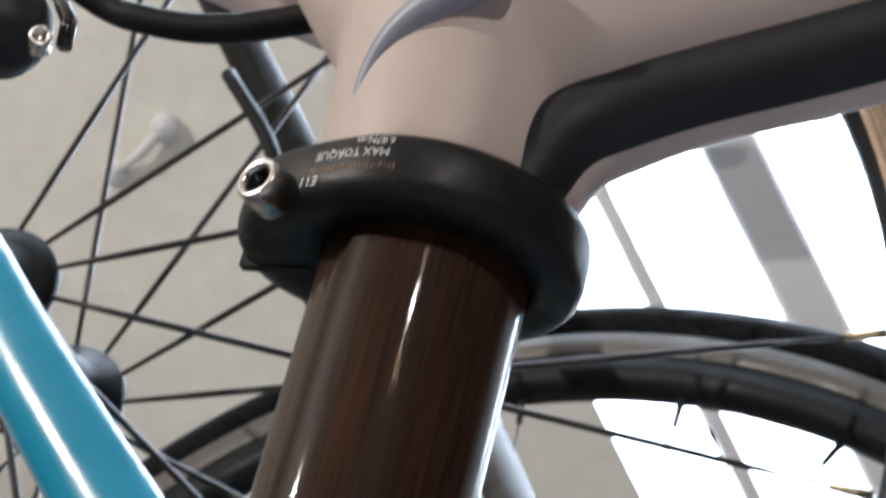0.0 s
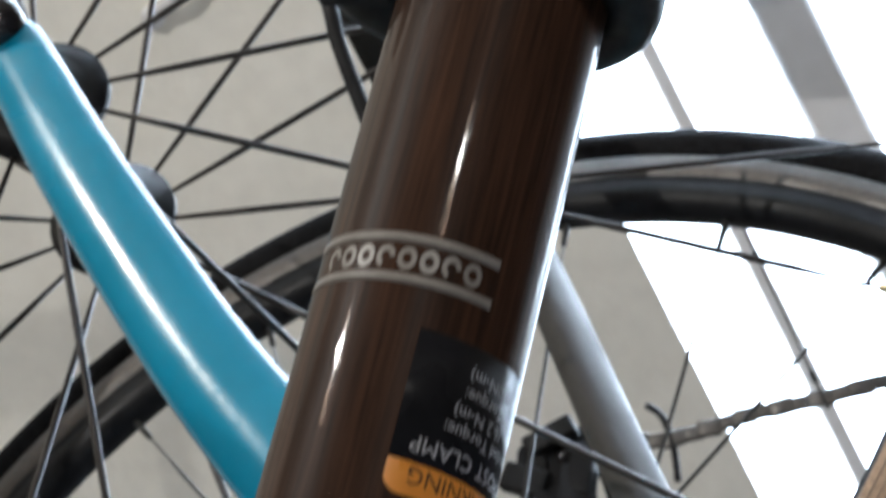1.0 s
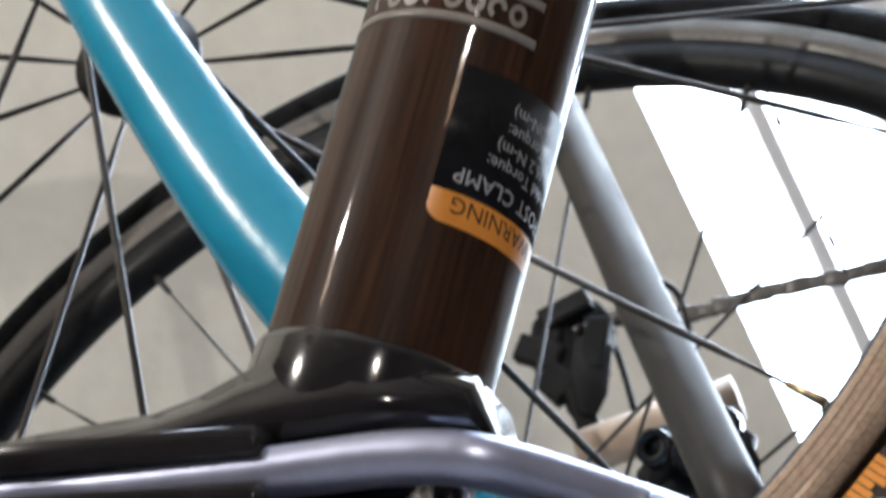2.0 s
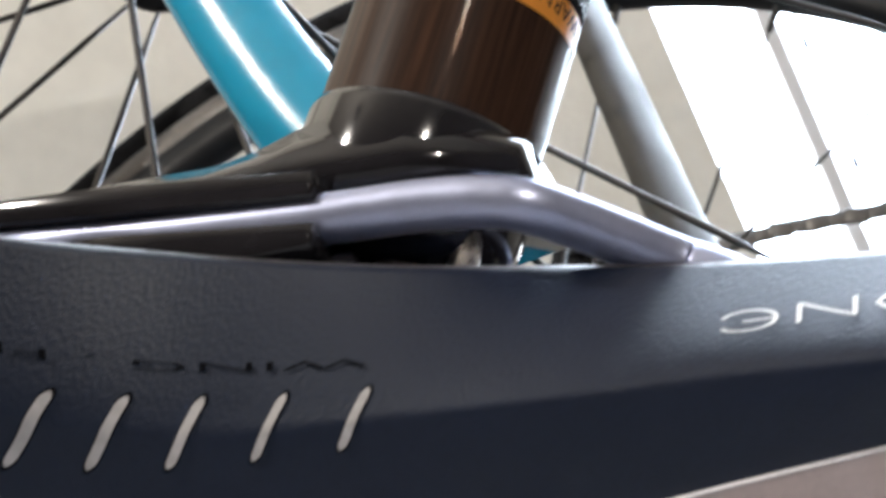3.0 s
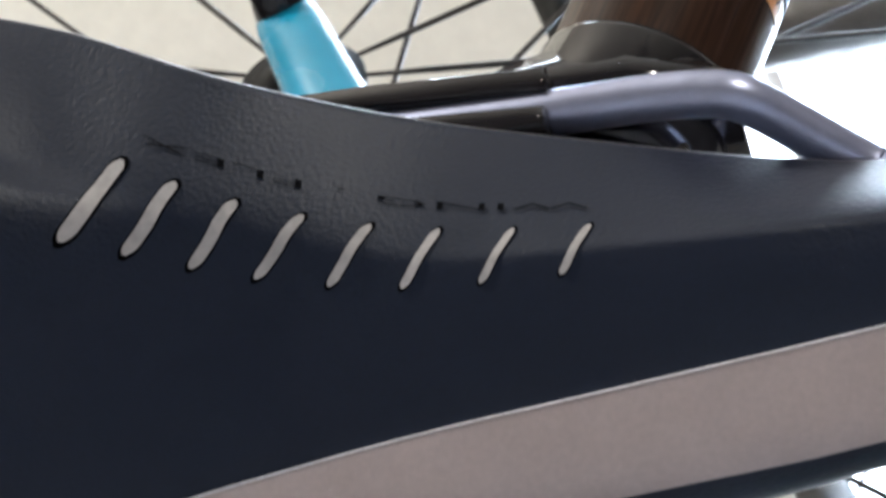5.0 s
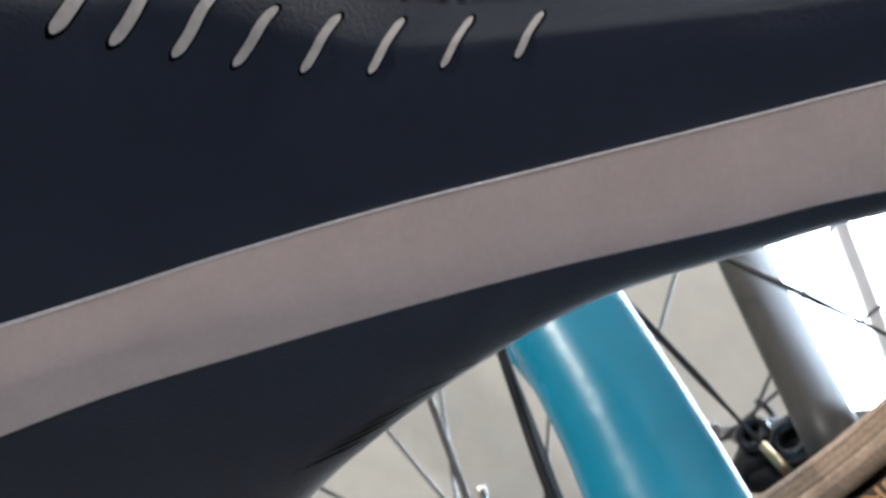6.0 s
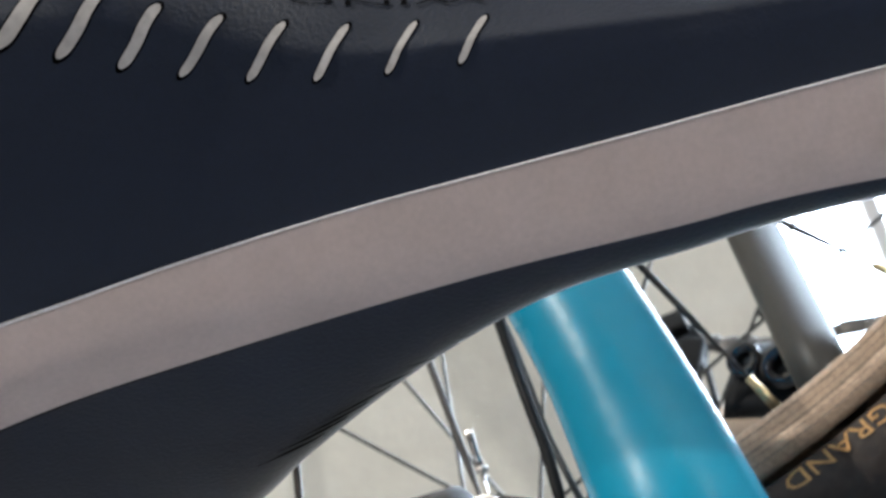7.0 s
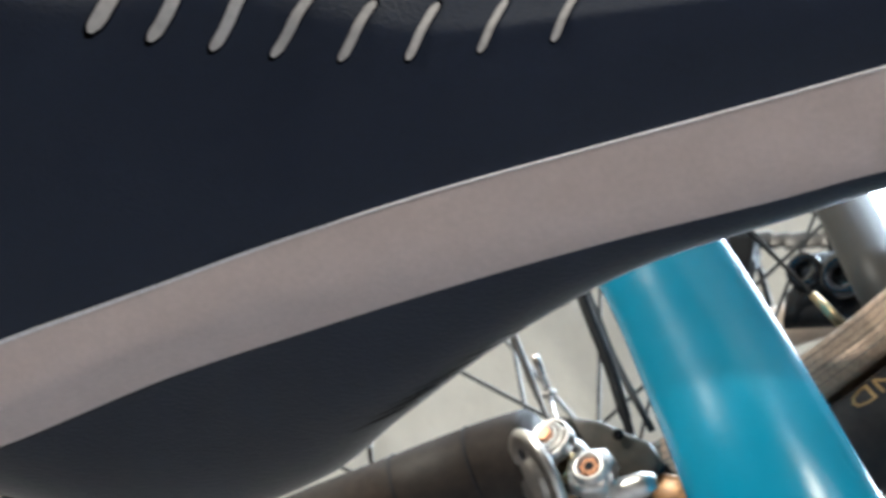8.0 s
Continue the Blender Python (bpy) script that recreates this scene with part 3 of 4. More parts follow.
# saddle: a cover lofted through guide lines that run from tail to nose; each is a list of (x, y, z)
GUIDES = [
    [(-0.115, -0.050, -0.054), (-0.100, -0.052, -0.0465), (-0.085, -0.047, -0.0455), (-0.070, -0.0425, -0.0480), (-0.050, -0.0365, -0.0548), (-0.030, -0.0262, -0.0560), (-0.010, -0.0192, -0.0573), (0.010, -0.0105, -0.0565), (0.030, -0.0072, -0.0572), (0.080, -0.0066, -0.0606), (0.125, -0.006, -0.068)],
    [(-0.115, -0.053, -0.070), (-0.085, -0.0470, -0.0640), (-0.070, -0.0395, -0.0655), (-0.0555, -0.0350, -0.0690), (-0.0406, -0.0286, -0.0712), (-0.0258, -0.0235, -0.0718), (-0.0088, -0.0208, -0.0718), (0.010, -0.0180, -0.0710), (0.030, -0.0157, -0.0700), (0.080, -0.0155, -0.0715), (0.125, -0.010, -0.074)],
    [(-0.115, -0.050, -0.084), (-0.085, -0.0450, -0.0770), (-0.070, -0.0380, -0.0762), (-0.0602, -0.0328, -0.0765), (-0.0462, -0.0266, -0.0775), (-0.0300, -0.0222, -0.0781), (-0.0120, -0.0200, -0.0773), (0.010, -0.0178, -0.0760), (0.030, -0.0158, -0.0748), (0.080, -0.0155, -0.0750), (0.125, -0.009, -0.076)],
    [(-0.115, -0.022, -0.1130), (-0.095, -0.0198, -0.1115), (-0.080, -0.0178, -0.1068), (-0.065, -0.0158, -0.1018), (-0.050, -0.0142, -0.0969), (-0.030, -0.0126, -0.0917), (-0.010, -0.0115, -0.0879), (0.010, -0.0108, -0.0845), (0.030, -0.0104, -0.0812), (0.052, -0.0098, -0.0780), (0.080, -0.0090, -0.0750), (0.125, -0.005, -0.078)],
    [(-0.115, -0.004, -0.1180), (-0.095, -0.0045, -0.1165), (-0.070, -0.0030, -0.1080), (-0.050, -0.0022, -0.1030), (-0.030, -0.0020, -0.0988), (-0.010, -0.0018, -0.0952), (0.010, -0.0012, -0.0922), (0.030, -0.0008, -0.0892), (0.080, 0.0, -0.0860), (0.125, 0.0, -0.080)],
    [(-0.115, 0.030, -0.1050), (-0.095, 0.045, -0.1100), (-0.070, 0.0430, -0.1060), (-0.050, 0.0290, -0.1030), (-0.030, 0.0180, -0.0978), (-0.010, 0.0110, -0.0930), (0.010, 0.0090, -0.0896), (0.030, 0.0085, -0.0862), (0.080, 0.0085, -0.0820), (0.125, 0.005, -0.078)],
    [(-0.115, 0.052, -0.082), (-0.085, 0.0640, -0.0840), (-0.070, 0.0560, -0.0840), (-0.050, 0.0400, -0.0800), (-0.030, 0.0280, -0.0785), (-0.010, 0.0205, -0.0775), (0.010, 0.0175, -0.0760), (0.030, 0.0155, -0.0748), (0.080, 0.0155, -0.0750), (0.125, 0.009, -0.076)],
    [(-0.115, 0.050, -0.055), (-0.085, 0.0620, -0.0480), (-0.070, 0.0540, -0.0480), (-0.050, 0.0400, -0.0533), (-0.030, 0.0280, -0.0562), (-0.010, 0.0219, -0.0588), (0.010, 0.0185, -0.0604), (0.030, 0.0160, -0.0615), (0.080, 0.0155, -0.0650), (0.125, 0.009, -0.069)],
]


def guide_fn(rows):
    line = smooth_line(rows, 10)
    xs, ys, zs = [p[0] for p in line], [p[1] for p in line], [p[2] for p in line]
    return lambda x: np.array((np.interp(x, xs, ys), np.interp(x, xs, zs)))


GUIDE_FN = [guide_fn(g) for g in GUIDES]


def cover(x, v, proud=0.0):
    """The point of the cover at x and v, the guide line's number or between two of them; proud: lifted off along the normal."""
    pts = [f(x) for f in GUIDE_FN]

    def at(w):
        w = min(max(w, 0.0), len(pts) - 1.0001)
        k = int(w)
        s = w - k
        p0, p1, p2, p3 = pts[max(k - 1, 0)], pts[k], pts[k + 1], pts[min(k + 2, len(pts) - 1)]
        return 0.5 * (2 * p1 + (p2 - p0) * s + (2 * p0 - 5 * p1 + 4 * p2 - p3) * s * s + (3 * p1 - p0 - 3 * p2 + p3) * s ** 3)
    p = at(v)
    if proud:
        t = at(v + 0.02) - at(v - 0.02)
        n = np.array((t[1], -t[0]))
        n /= max(np.linalg.norm(n), 1e-9)
        p = p + n * proud
    return V(x, p[0], p[1])


def saddle_cover():
    bm = bmesh.new()
    rows = []
    for k in range(161):
        x = -0.115 + 0.240 * k / 160
        ring = [cover(x, 7 * j / 112) for j in range(113)]
        lip_n = [ring[0] + V(0, 0.0030, -0.0015), ring[0] + V(0, 0.0024, 0.0006), ring[0] + V(0, 0.0010, 0.0010)]
        lip_f = [ring[-1] + V(0, -0.0010, 0.0010), ring[-1] + V(0, -0.0024, 0.0006), ring[-1] + V(0, -0.0030, -0.0015)]
        rows.append([bm.verts.new(p) for p in lip_n + ring + lip_f])
    n = len(rows[0])
    for p, q in zip(rows, rows[1:]):
        for j in range(n - 1):
            bm.faces.new((p[j], p[j + 1], q[j + 1], q[j]))
    bm.faces.new(rows[0])
    bm.faces.new(rows[-1])
    return bm


saddle = part("saddle", saddle_cover(), LEATHER, bike, "dark navy-black leather saddle with cream stripe")


def strip_on_cover(v0, v1, x0, x1, proud, n=120, m=10, wave=0.0):
    bm = bmesh.new()
    rows = []
    for k in range(n + 1):
        x = x0 + (x1 - x0) * k / n
        w = wave * (1 if k % 2 else -1)
        steps = [0.0, 0.008, 0.02] + [j / m for j in range(1, m)] + [0.98, 0.992, 1.0]
        row = [cover(x, v0 + w, -0.0003)] + [cover(x, v0 + w + (v1 - v0 - w) * q, proud * (1 if 0 < q < 1 else 0.75)) for q in steps] + [cover(x, v1, -0.0003)]
        rows.append([bm.verts.new(p) for p in row])
    for p, q in zip(rows, rows[1:]):
        for j in range(len(p) - 1):
            bm.faces.new((p[j], p[j + 1], q[j + 1], q[j]))
    return bm


part("stripe", strip_on_cover(2.982, 4.0, -0.112, 0.120, 0.00060, 300, 10, 0.004), STRIPE, saddle, "cream leather stripe")
part("stripe_piping", strip_on_cover(2.977, 2.991, -0.112, 0.120, 0.00080, 240, 3), PIPING, saddle, "pale raised stitched edge")
part("stripe_seam", strip_on_cover(4.0, 4.03, -0.112, 0.120, 0.00012, 200, 2), ENGRAVED, saddle)


def slit(x_top, x_bottom, width, v_top=1.0):
    """A slanted slot on the near flank: pale insert, recess shade painted as rim."""
    outer, inner = bmesh.new(), bmesh.new()
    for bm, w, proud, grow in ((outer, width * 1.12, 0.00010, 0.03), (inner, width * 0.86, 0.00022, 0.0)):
        n = 30
        rows = []
        for k in range(n + 1):
            s = k / n
            e = abs(s - 0.5) * 2
            ww = w * (1.0 if e < 0.84 else math.sqrt(max(0.08, 1 - ((e - 0.84) / 0.16) ** 2)))
            v = v_top + (2 - v_top) * (s * (1 + 2 * grow) - grow)
            ends = [cover(x_top + (x_bottom - x_top) * (w2 - v_top) / (2 - v_top), w2) for w2 in (v_top, 2, v)]
            z0, z1, z = (e.z - 0.58 * e.y for e in ends)
            xc = x_top + (x_bottom - x_top) * (z - z0) / (z1 - z0)
            rows.append([bm.verts.new(cover(xc + d * ww, v, proud)) for d in (-0.5, -0.2, 0.2, 0.5)])
        for p, q in zip(rows, rows[1:]):
            for j in range(3):
                bm.faces.new((p[j], q[j], q[j + 1], p[j + 1]))
    part("slit_rim_shade", outer, RECESS_SHADE, saddle)
    part("slit", inner, SLIT, saddle, "pale grey flex slot")


for x_top, x_bottom, w, v_top in ((-0.0607, -0.0667, 0.0021, 0.86), (-0.0544, -0.0602, 0.0018, 0.93), (-0.0478, -0.0532, 0.0016, 0.96), (-0.0406, -0.0462, 0.0015, 0.96),
                           (-0.0333, -0.0381, 0.0014, 0.96), (-0.0258, -0.0299, 0.0013, 0.96), (-0.0174, -0.0210, 0.0012, 0.96), (-0.0088, -0.0119, 0.0012, 0.96)):
    slit(x_top, x_bottom, w, v_top)
# raised near-black patches paint the shade inside the far flank's slots
for x, run in ((-0.0410, 0.0110), (-0.0375, 0.0108), (-0.0335, 0.0105), (-0.0300, 0.0060), (-0.0262, 0.0035), (-0.0195, 0.0025), (-0.0450, 0.0110)):
    bm = bmesh.new()
    rows = [[bm.verts.new(cover(x - run * s, 4.86 - 0.12 * s + d, 0.00030)) for d in (-0.002 - 0.010 * math.sin(math.pi * min(1, s + 0.15)), 0.002 + 0.010 * math.sin(math.pi * min(1, s + 0.15)))] for s in (0, 0.15, 0.3, 0.45, 0.6, 0.75, 0.9, 1)]
    for p, q in zip(rows, rows[1:]):
        bm.faces.new((p[0], q[0], q[1], p[1]))
    part("far_slit", bm, RECESS_SHADE, saddle, "flex slot on the far flank, its shade painted dark")


def flank_words(words, x_right, v_at, height, dv, mat, name, squash=1.0, proud=0.00032):
    """Upside-down lettering along the near flank from its right-hand end; dv: the guide steps that a letter's height takes."""
    return wrapped_text(words, height, lambda x, y: cover(x_right - x, v_at(x_right - x) + dv * y / height, proud), name, mat, saddle, squash=squash, thin=0.022 if mat is PRINT else 0.008)


flank_words("ZION\u0404", 0.0580, lambda x: 0.48 + 5.0 * max(0.0, 0.052 - x), 0.0036, 0.30, PRINT, "flank_writing", 2.82)
# letters are not sunk in: a darker colour paints the debossing's shade
flank_words("WING . FLEX", -0.0088, lambda x: 0.72 - 2.6 * max(0.0, -0.03 - x), 0.0026, 0.09, DEBOSS_SHADE, "debossed_writing", 3.35)

# ---------------------------------------------------------------- wheels
def ring_frame(axis):
    a = Vector(axis).normalized()
    s = a.cross(V(0, 0, 1)).normalized()
    return a, s, a.cross(s)


def spoke_set(wheel, centre, axis, r_rim, r_hub, hub_half, count, mat, radius, twist=52, phase=0.0, nipple=BRASS):
    a, s, v = ring_frame(axis)
    for k in range(count):
        side = 1 if k % 2 else -1
        ang = radians(phase + 360 * k / count)
        lead = radians(twist) * (1 if (k // 2) % 2 else -1)
        rim = centre + (s * math.cos(ang) + v * math.sin(ang)) * r_rim
        hub = centre + (s * math.cos(ang + lead) + v * math.sin(ang + lead)) * r_hub + a * (hub_half * side)
        part("spoke", sweep([hub, hub + (rim - hub) * 0.1, hub + (rim - hub) * 0.86, hub + (rim - hub) * 0.90, rim], [radius * 0.65, radius, radius, radius * 0.6, radius * 0.6], 8), mat, wheel)
        d = (hub - rim).normalized()
        part("nipple", sweep([rim - d * 0.002, rim + d * 0.011], [0.0018, 0.0014], 8), nipple, wheel)


def radial_spokes(wheel, centre, axis, r_rim, r_hub, hub_half, count, mat, radius, flanges, nipple=BRASS):
    """Bladed spokes laced straight out from both flanges; flanges: (side, angle of the first spoke)."""
    a, s, v = ring_frame(axis)
    for side, phase in flanges:
        for k in range(count):
            ang = radians(phase + 360 * k / count)
            d = s * math.cos(ang) + v * math.sin(ang)
            rim, hub = centre + d * r_rim, centre + d * r_hub + a * (hub_half * side)
            part("spoke", sweep([hub, hub + (rim - hub) * 0.1, hub + (rim - hub) * 0.86, hub + (rim - hub) * 0.90, rim], [radius * 0.65, radius, radius, radius * 0.6, radius * 0.6], 8), mat, wheel)
            b = (hub - rim).normalized()
            part("nipple", sweep([rim - b * 0.002, rim + b * 0.011], [0.0018, 0.0014], 8), nipple, wheel)


def tyre_rim(wheel, centre, axis, r_in, r_track, r_rim, r_out, half, tyre_mat, black_rim=True, track=RIM_TRACK):
    rim = lathe([(r_in, -half * 0.35), (r_in + 0.004, -half * 0.75), (r_track, -half * 0.93), (r_track, half * 0.93), (r_in + 0.004, half * 0.75), (r_in, half * 0.35)], centre, axis, 160, closed=True)
    part("rim", rim, RIM_BLACK if black_rim else SILVER, wheel, "deep black rim" if black_rim else "")
    for side in (-1, 1):
        band = part("brake_track", lathe([(r_track - 0.001, side * half * 0.90), (r_track, side * half * 0.97), (r_rim, side * half), (r_rim + 0.0006, side * half * 0.8)], centre, axis, 160), track, wheel, "worn grey brake track")
        for r, w in ((0.12, 0.0005), (0.30, 0.0003), (0.47, 0.0006), (0.62, 0.0003), (0.80, 0.0004)):
            q = r_track + (r_rim - r_track) * r
            part("wear_line", lathe([(q - w / 2, side * (half * (0.97 + 0.03 * r) + 0.00005)), (q + w / 2, side * (half * (0.97 + 0.03 * r) + 0.00008))], centre, axis, 160), TRACK_WEAR, band)
    mid = (r_rim + r_out) / 2
    prof = []
    for k in range(13):
        t = radians(-130 + 260 * k / 12)
        prof.append((mid - 0.001 + (r_out - mid + 0.001) * math.cos(t), math.sin(t) * half * 1.12))
    part("tyre", lathe(prof, centre, axis, 160), tyre_mat, wheel, "black rubber tyre")


def hub_set(wheel, centre, axis, flange, half, mat=HUB):
    part("hub_shell", lathe([(0.008, -half - 0.012), (0.012, -half - 0.006), (flange * 0.75, -half - 0.003), (flange, -half - 0.0012), (flange, -half + 0.0022), (flange * 0.7, -half + 0.006), (0.013, -half + 0.016), (0.0115, 0),
                             (0.013, half - 0.016), (flange * 0.7, half - 0.006), (flange, half - 0.0022), (flange, half + 0.0012), (flange * 0.75, half + 0.003), (0.012, half + 0.006), (0.008, half + 0.012)], centre, axis, 48), mat, wheel, "black flanged hub")


# ---------------------------------------------------------------- the blue bike
FW_C, FW_A = V(-0.226, 0.312, 0.2605), V(-0.14, 0.985, -0.08).normalized()
FW_R = 0.2915
blue = thing("blue_bike", (-0.05, 0.25, 0.0), "turquoise blue road bike hung upside down behind", "bicycle")
wheel = part("front_wheel_axle", sweep([FW_C - FW_A * 0.062, FW_C + FW_A * 0.062], 0.0045, 12), HUB, blue)
hub_set(wheel, FW_C, FW_A, 0.0235, 0.036)
radial_spokes(wheel, FW_C, FW_A, FW_R - 0.004, 0.0225, 0.036, 12, SPOKE, 0.00125, ((-1, 19.6), (1, 8.0)))
tyre_rim(wheel, FW_C, FW_A, FW_R, FW_R + 0.004, FW_R + 0.0175, FW_R + 0.047, 0.0125, TYRE_BROWN, track=TRACK_PALE)


def tyre_words(words, centre, axis, r, h, ang0, height, mat, parent):
    a, s, v = ring_frame(axis)

    def put(x, y):
        t = radians(ang0) + x / r
        lean = (y - height * 0.4) / height
        return centre + (s * math.cos(t) + v * math.sin(t)) * (r + y) + a * (h - 0.0015 * abs(lean))
    return wrapped_text(words, height, put, "tyre_writing", mat, parent, squash=1.5)


tyre_words("GRAND", FW_C, FW_A, FW_R + 0.0235, -0.0141, 46.2, 0.0074, TYRE_PRINT, wheel)
aa, ss_, vv = ring_frame(FW_A)
for k in range(9):
    bm = bmesh.new()
    t0 = radians(40.0 + 0.47 * k)
    q = []
    for t in (t0, t0 + radians(0.40)):
        d = ss_ * math.cos(t) + vv * math.sin(t)
        q.append([bm.verts.new(FW_C + d * (FW_R + 0.0215 + h) - aa * 0.0143) for h in (0.0, 0.0045 + 0.0012 * (k % 3))])
    bm.faces.new((q[0][0], q[1][0], q[1][1], q[0][1]))
    part("print_bar", bm, LABEL_ORANGE, wheel)

# fork: two blades from the crown up to the dropouts
DROP = FW_C - FW_A * 0.050
CROWN = V(-0.040, 0.240, -0.052)
for name_side, shift in ((0, 0.0), (1, 0.105)):
    off = V(-0.005, 0.09, 0) * (1.0 if shift else 0.0)
    pts = smooth_line([(-0.2110 + off.x, 0.238 + off.y, 0.2590 + off.z, 0.0108), (-0.2053 + off.x, 0.237 + off.y, 0.2487 + off.z, 0.0118), (-0.178 + off.x, 0.236 + off.y, 0.197 + off.z, 0.0132), (-0.138 + off.x, 0.236 + off.y, 0.129 + off.z, 0.0147),
                       (-0.0955 + off.x, 0.236 + off.y, 0.070 + off.z, 0.0164), (-0.0826 + off.x, 0.236 + off.y, 0.048 + off.z, 0.0168), (-0.0676 + off.x * 0.9, 0.236 + off.y * 0.9, 0.020 + off.z, 0.0174),
                       (-0.0538 + off.x * 0.85, 0.237 + off.y * 0.85, -0.010 + off.z, 0.0193), (-0.0412 + off.x * 0.7, 0.238 + off.y * 0.7, -0.040 + off.z, 0.0213), (-0.021 + off.x * 0.4, 0.250 + off.y * 0.4, -0.095, 0.027)], 8)
    pts = pts[18:] if shift else pts
    blade = part("fork_blade", sweep(pts, [p[3] * (0.6 if shift else 1.0) for p in pts], 40, flat=0.62, up=(0, 1, 0)), BLUE, blue, "glossy turquoise fork blade")
    if shift:
        continue
    part("dropout_nut", lathe([(0.0, -0.020), (0.006, -0.020), (0.009, -0.016), (0.0095, -0.008), (0.0095, 0.0), (0.0, 0.0)], V(-0.2125, 0.2420, 0.2600) + off * 1.05, FW_A if not shift else -FW_A, 24), GLOSS_BLACK, blade)
part("steerer_crown", sweep([V(-0.018, 0.290, -0.080), V(0.005, 0.300, -0.16), V(0.03, 0.31, -0.30)], [0.026, 0.024, 0.022], 32), BLUE, blue)

# front brake on the blue fork
def hexagon(r):
    return [(r * math.cos(radians(60 * k)), r * math.sin(radians(60 * k))) for k in range(6)]


def facing(at, axis):
    a, s, v = ring_frame(axis)
    return basis(at, s, v, a)


brake = part("brake_arm", prism([(-0.008, 0.0050), (0.004, 0.0060), (0.019, 0.0030), (0.0235, -0.0015), (0.0225, -0.0065), (0.012, -0.0120), (-0.002, -0.0150), (-0.008, -0.0135)], 0.0075, basis((-0.1000, 0.270, -0.0105), (0.962, 0.08, -0.26), (0.262, -0.20, 0.944), V(0.962, 0.08, -0.26).cross(V(0.262, -0.20, 0.944))), bevel=0.0014), ARM_BROWN, blue, "dark brown tapered brake arm with a hole")
# no hole is cut: a near-black disc paints its shade
part("arm_hole", lathe([(0.0, 0.0), (0.0014, 0.0), (0.0016, -0.0004)], (-0.0880, 0.2608, -0.0125), (0.1, -1, -0.1), 20), RECESS_SHADE, brake)
part("arm_foot", box((0, 0, 0), (0.020, 0.010, 0.0075), m=pose(-0.0870, 0.2740, -0.0185, 0, 20, 0), bevel=0.0016), GLOSS_BLACK, brake, "black foot of the arm")
A_AT, A_D = V(-0.1036, 0.2507, -0.0165), V(-0.25, -1, 0.18).normalized()
for k, (r0, r1) in enumerate(((0.0052, 0.0060), (0.0038, 0.0046), (0.0025, 0.0032))):
    m = (r0 + r1) / 2
    part("washer_ring", lathe([(r0, 0.0008 * k), (m, 0.0011 + 0.0008 * k), (r1, 0.0008 * k), (r1, -0.003), (r0, -0.003)], A_AT, A_D, 40, closed=True), CHROME, brake, "bright alloy washer ring")
part("bolt_head", lathe([(0.0, -0.002), (0.0051, -0.002), (0.0051, -0.0036), (0.0, -0.0036)], A_AT, A_D, 32), ENGRAVED, brake)
part("bolt_socket", prism(hexagon(0.0021), 0.0034, facing(A_AT, A_D), bevel=0.0003), COPPER, brake, "copper-toned hex bolt", smooth=False)
B_AT, B_D = V(-0.0932, 0.2530, -0.0245), V(0.05, -1, 0.12).normalized()
part("pinch_body", prism([(-0.0062, -0.0030), (-0.0035, -0.0062), (0.0035, -0.0060), (0.0064, -0.0025), (0.0060, 0.0040), (0.0020, 0.0064), (-0.0040, 0.0060)], 0.0075, facing(B_AT - B_D * 0.0080, B_D), bevel=0.0012), CHROME, brake, "bright alloy pinch block")
part("pinch_ring", lathe([(0.0027, 0.0006), (0.0034, 0.0014), (0.0046, 0.0010), (0.0050, -0.0010), (0.0027, -0.0010)], B_AT, B_D, 36, closed=True), CHROME, brake)
part("pinch_bolt", prism(hexagon(0.0028), 0.0022, facing(B_AT - B_D * 0.0012, B_D), bevel=0.0003), COPPER, brake, "copper-toned hex bolt", smooth=False)
part("pinch_socket", prism(hexagon(0.0013), 0.0003, facing(B_AT + B_D * 0.0009, B_D)), ENGRAVED, brake, smooth=False)
part("brass_bush", lathe([(0.0036, 0.003), (0.0043, 0.002), (0.0043, -0.006), (0.0, -0.006)], (-0.1000, 0.2590, -0.0218), (-0.7, -0.7, 0.1), 28), BRASS, brake, "worn brass bush")
part("brake_link", sweep(smooth_line([(-0.1040, 0.260, -0.0130, 0.0022), (-0.0985, 0.2580, -0.0165, 0.0020), (-0.0945, 0.2575, -0.0215, 0.0026)], 4), 0.0022, 10), CHROME, brake)
plate = part("brake_plate", lathe([(0.0, 0.0016), (0.006, 0.0014), (0.0064, 0.0006), (0.0098, 0.0006), (0.0110, 0.0014), (0.0138, 0.0012), (0.0148, 0.0), (0.0140, -0.0014), (0.0, -0.0014)], (-0.1078, 0.2545, -0.0262), (-0.76, -0.40, -0.51), 40), CHROME, brake, "bright alloy end plate")
for k in range(3):
    part("plate_window", prism(hexagon(0.0017 + 0.0003 * k), 0.0004, facing(V(-0.1078, 0.2545, -0.0262) + V(-0.76, -0.40, -0.51).normalized() * 0.0007 + V(-0.35, -0.35, 0.75).normalized() * (0.008 - 0.0075 * k), (-0.76, -0.40, -0.51))), ENGRAVED, plate, smooth=False)
part("adjuster_knob", lathe([(0.0, 0.0100), (0.0022, 0.0092), (0.0034, 0.0060), (0.0036, 0.0), (0.0030, -0.006), (0.0, -0.007)], (-0.0860, 0.2600, -0.0290), (0.9, -0.2, 0.15), 28), CHROME, brake, "bright adjuster knob")
part("brake_pad", box((0, 0, 0), (0.0120, 0.009, 0.0105), m=pose(-0.0745, 0.2720, -0.0275, 0, 18, -10), bevel=0.0018), AMBER, brake, "amber-brown brake pad")
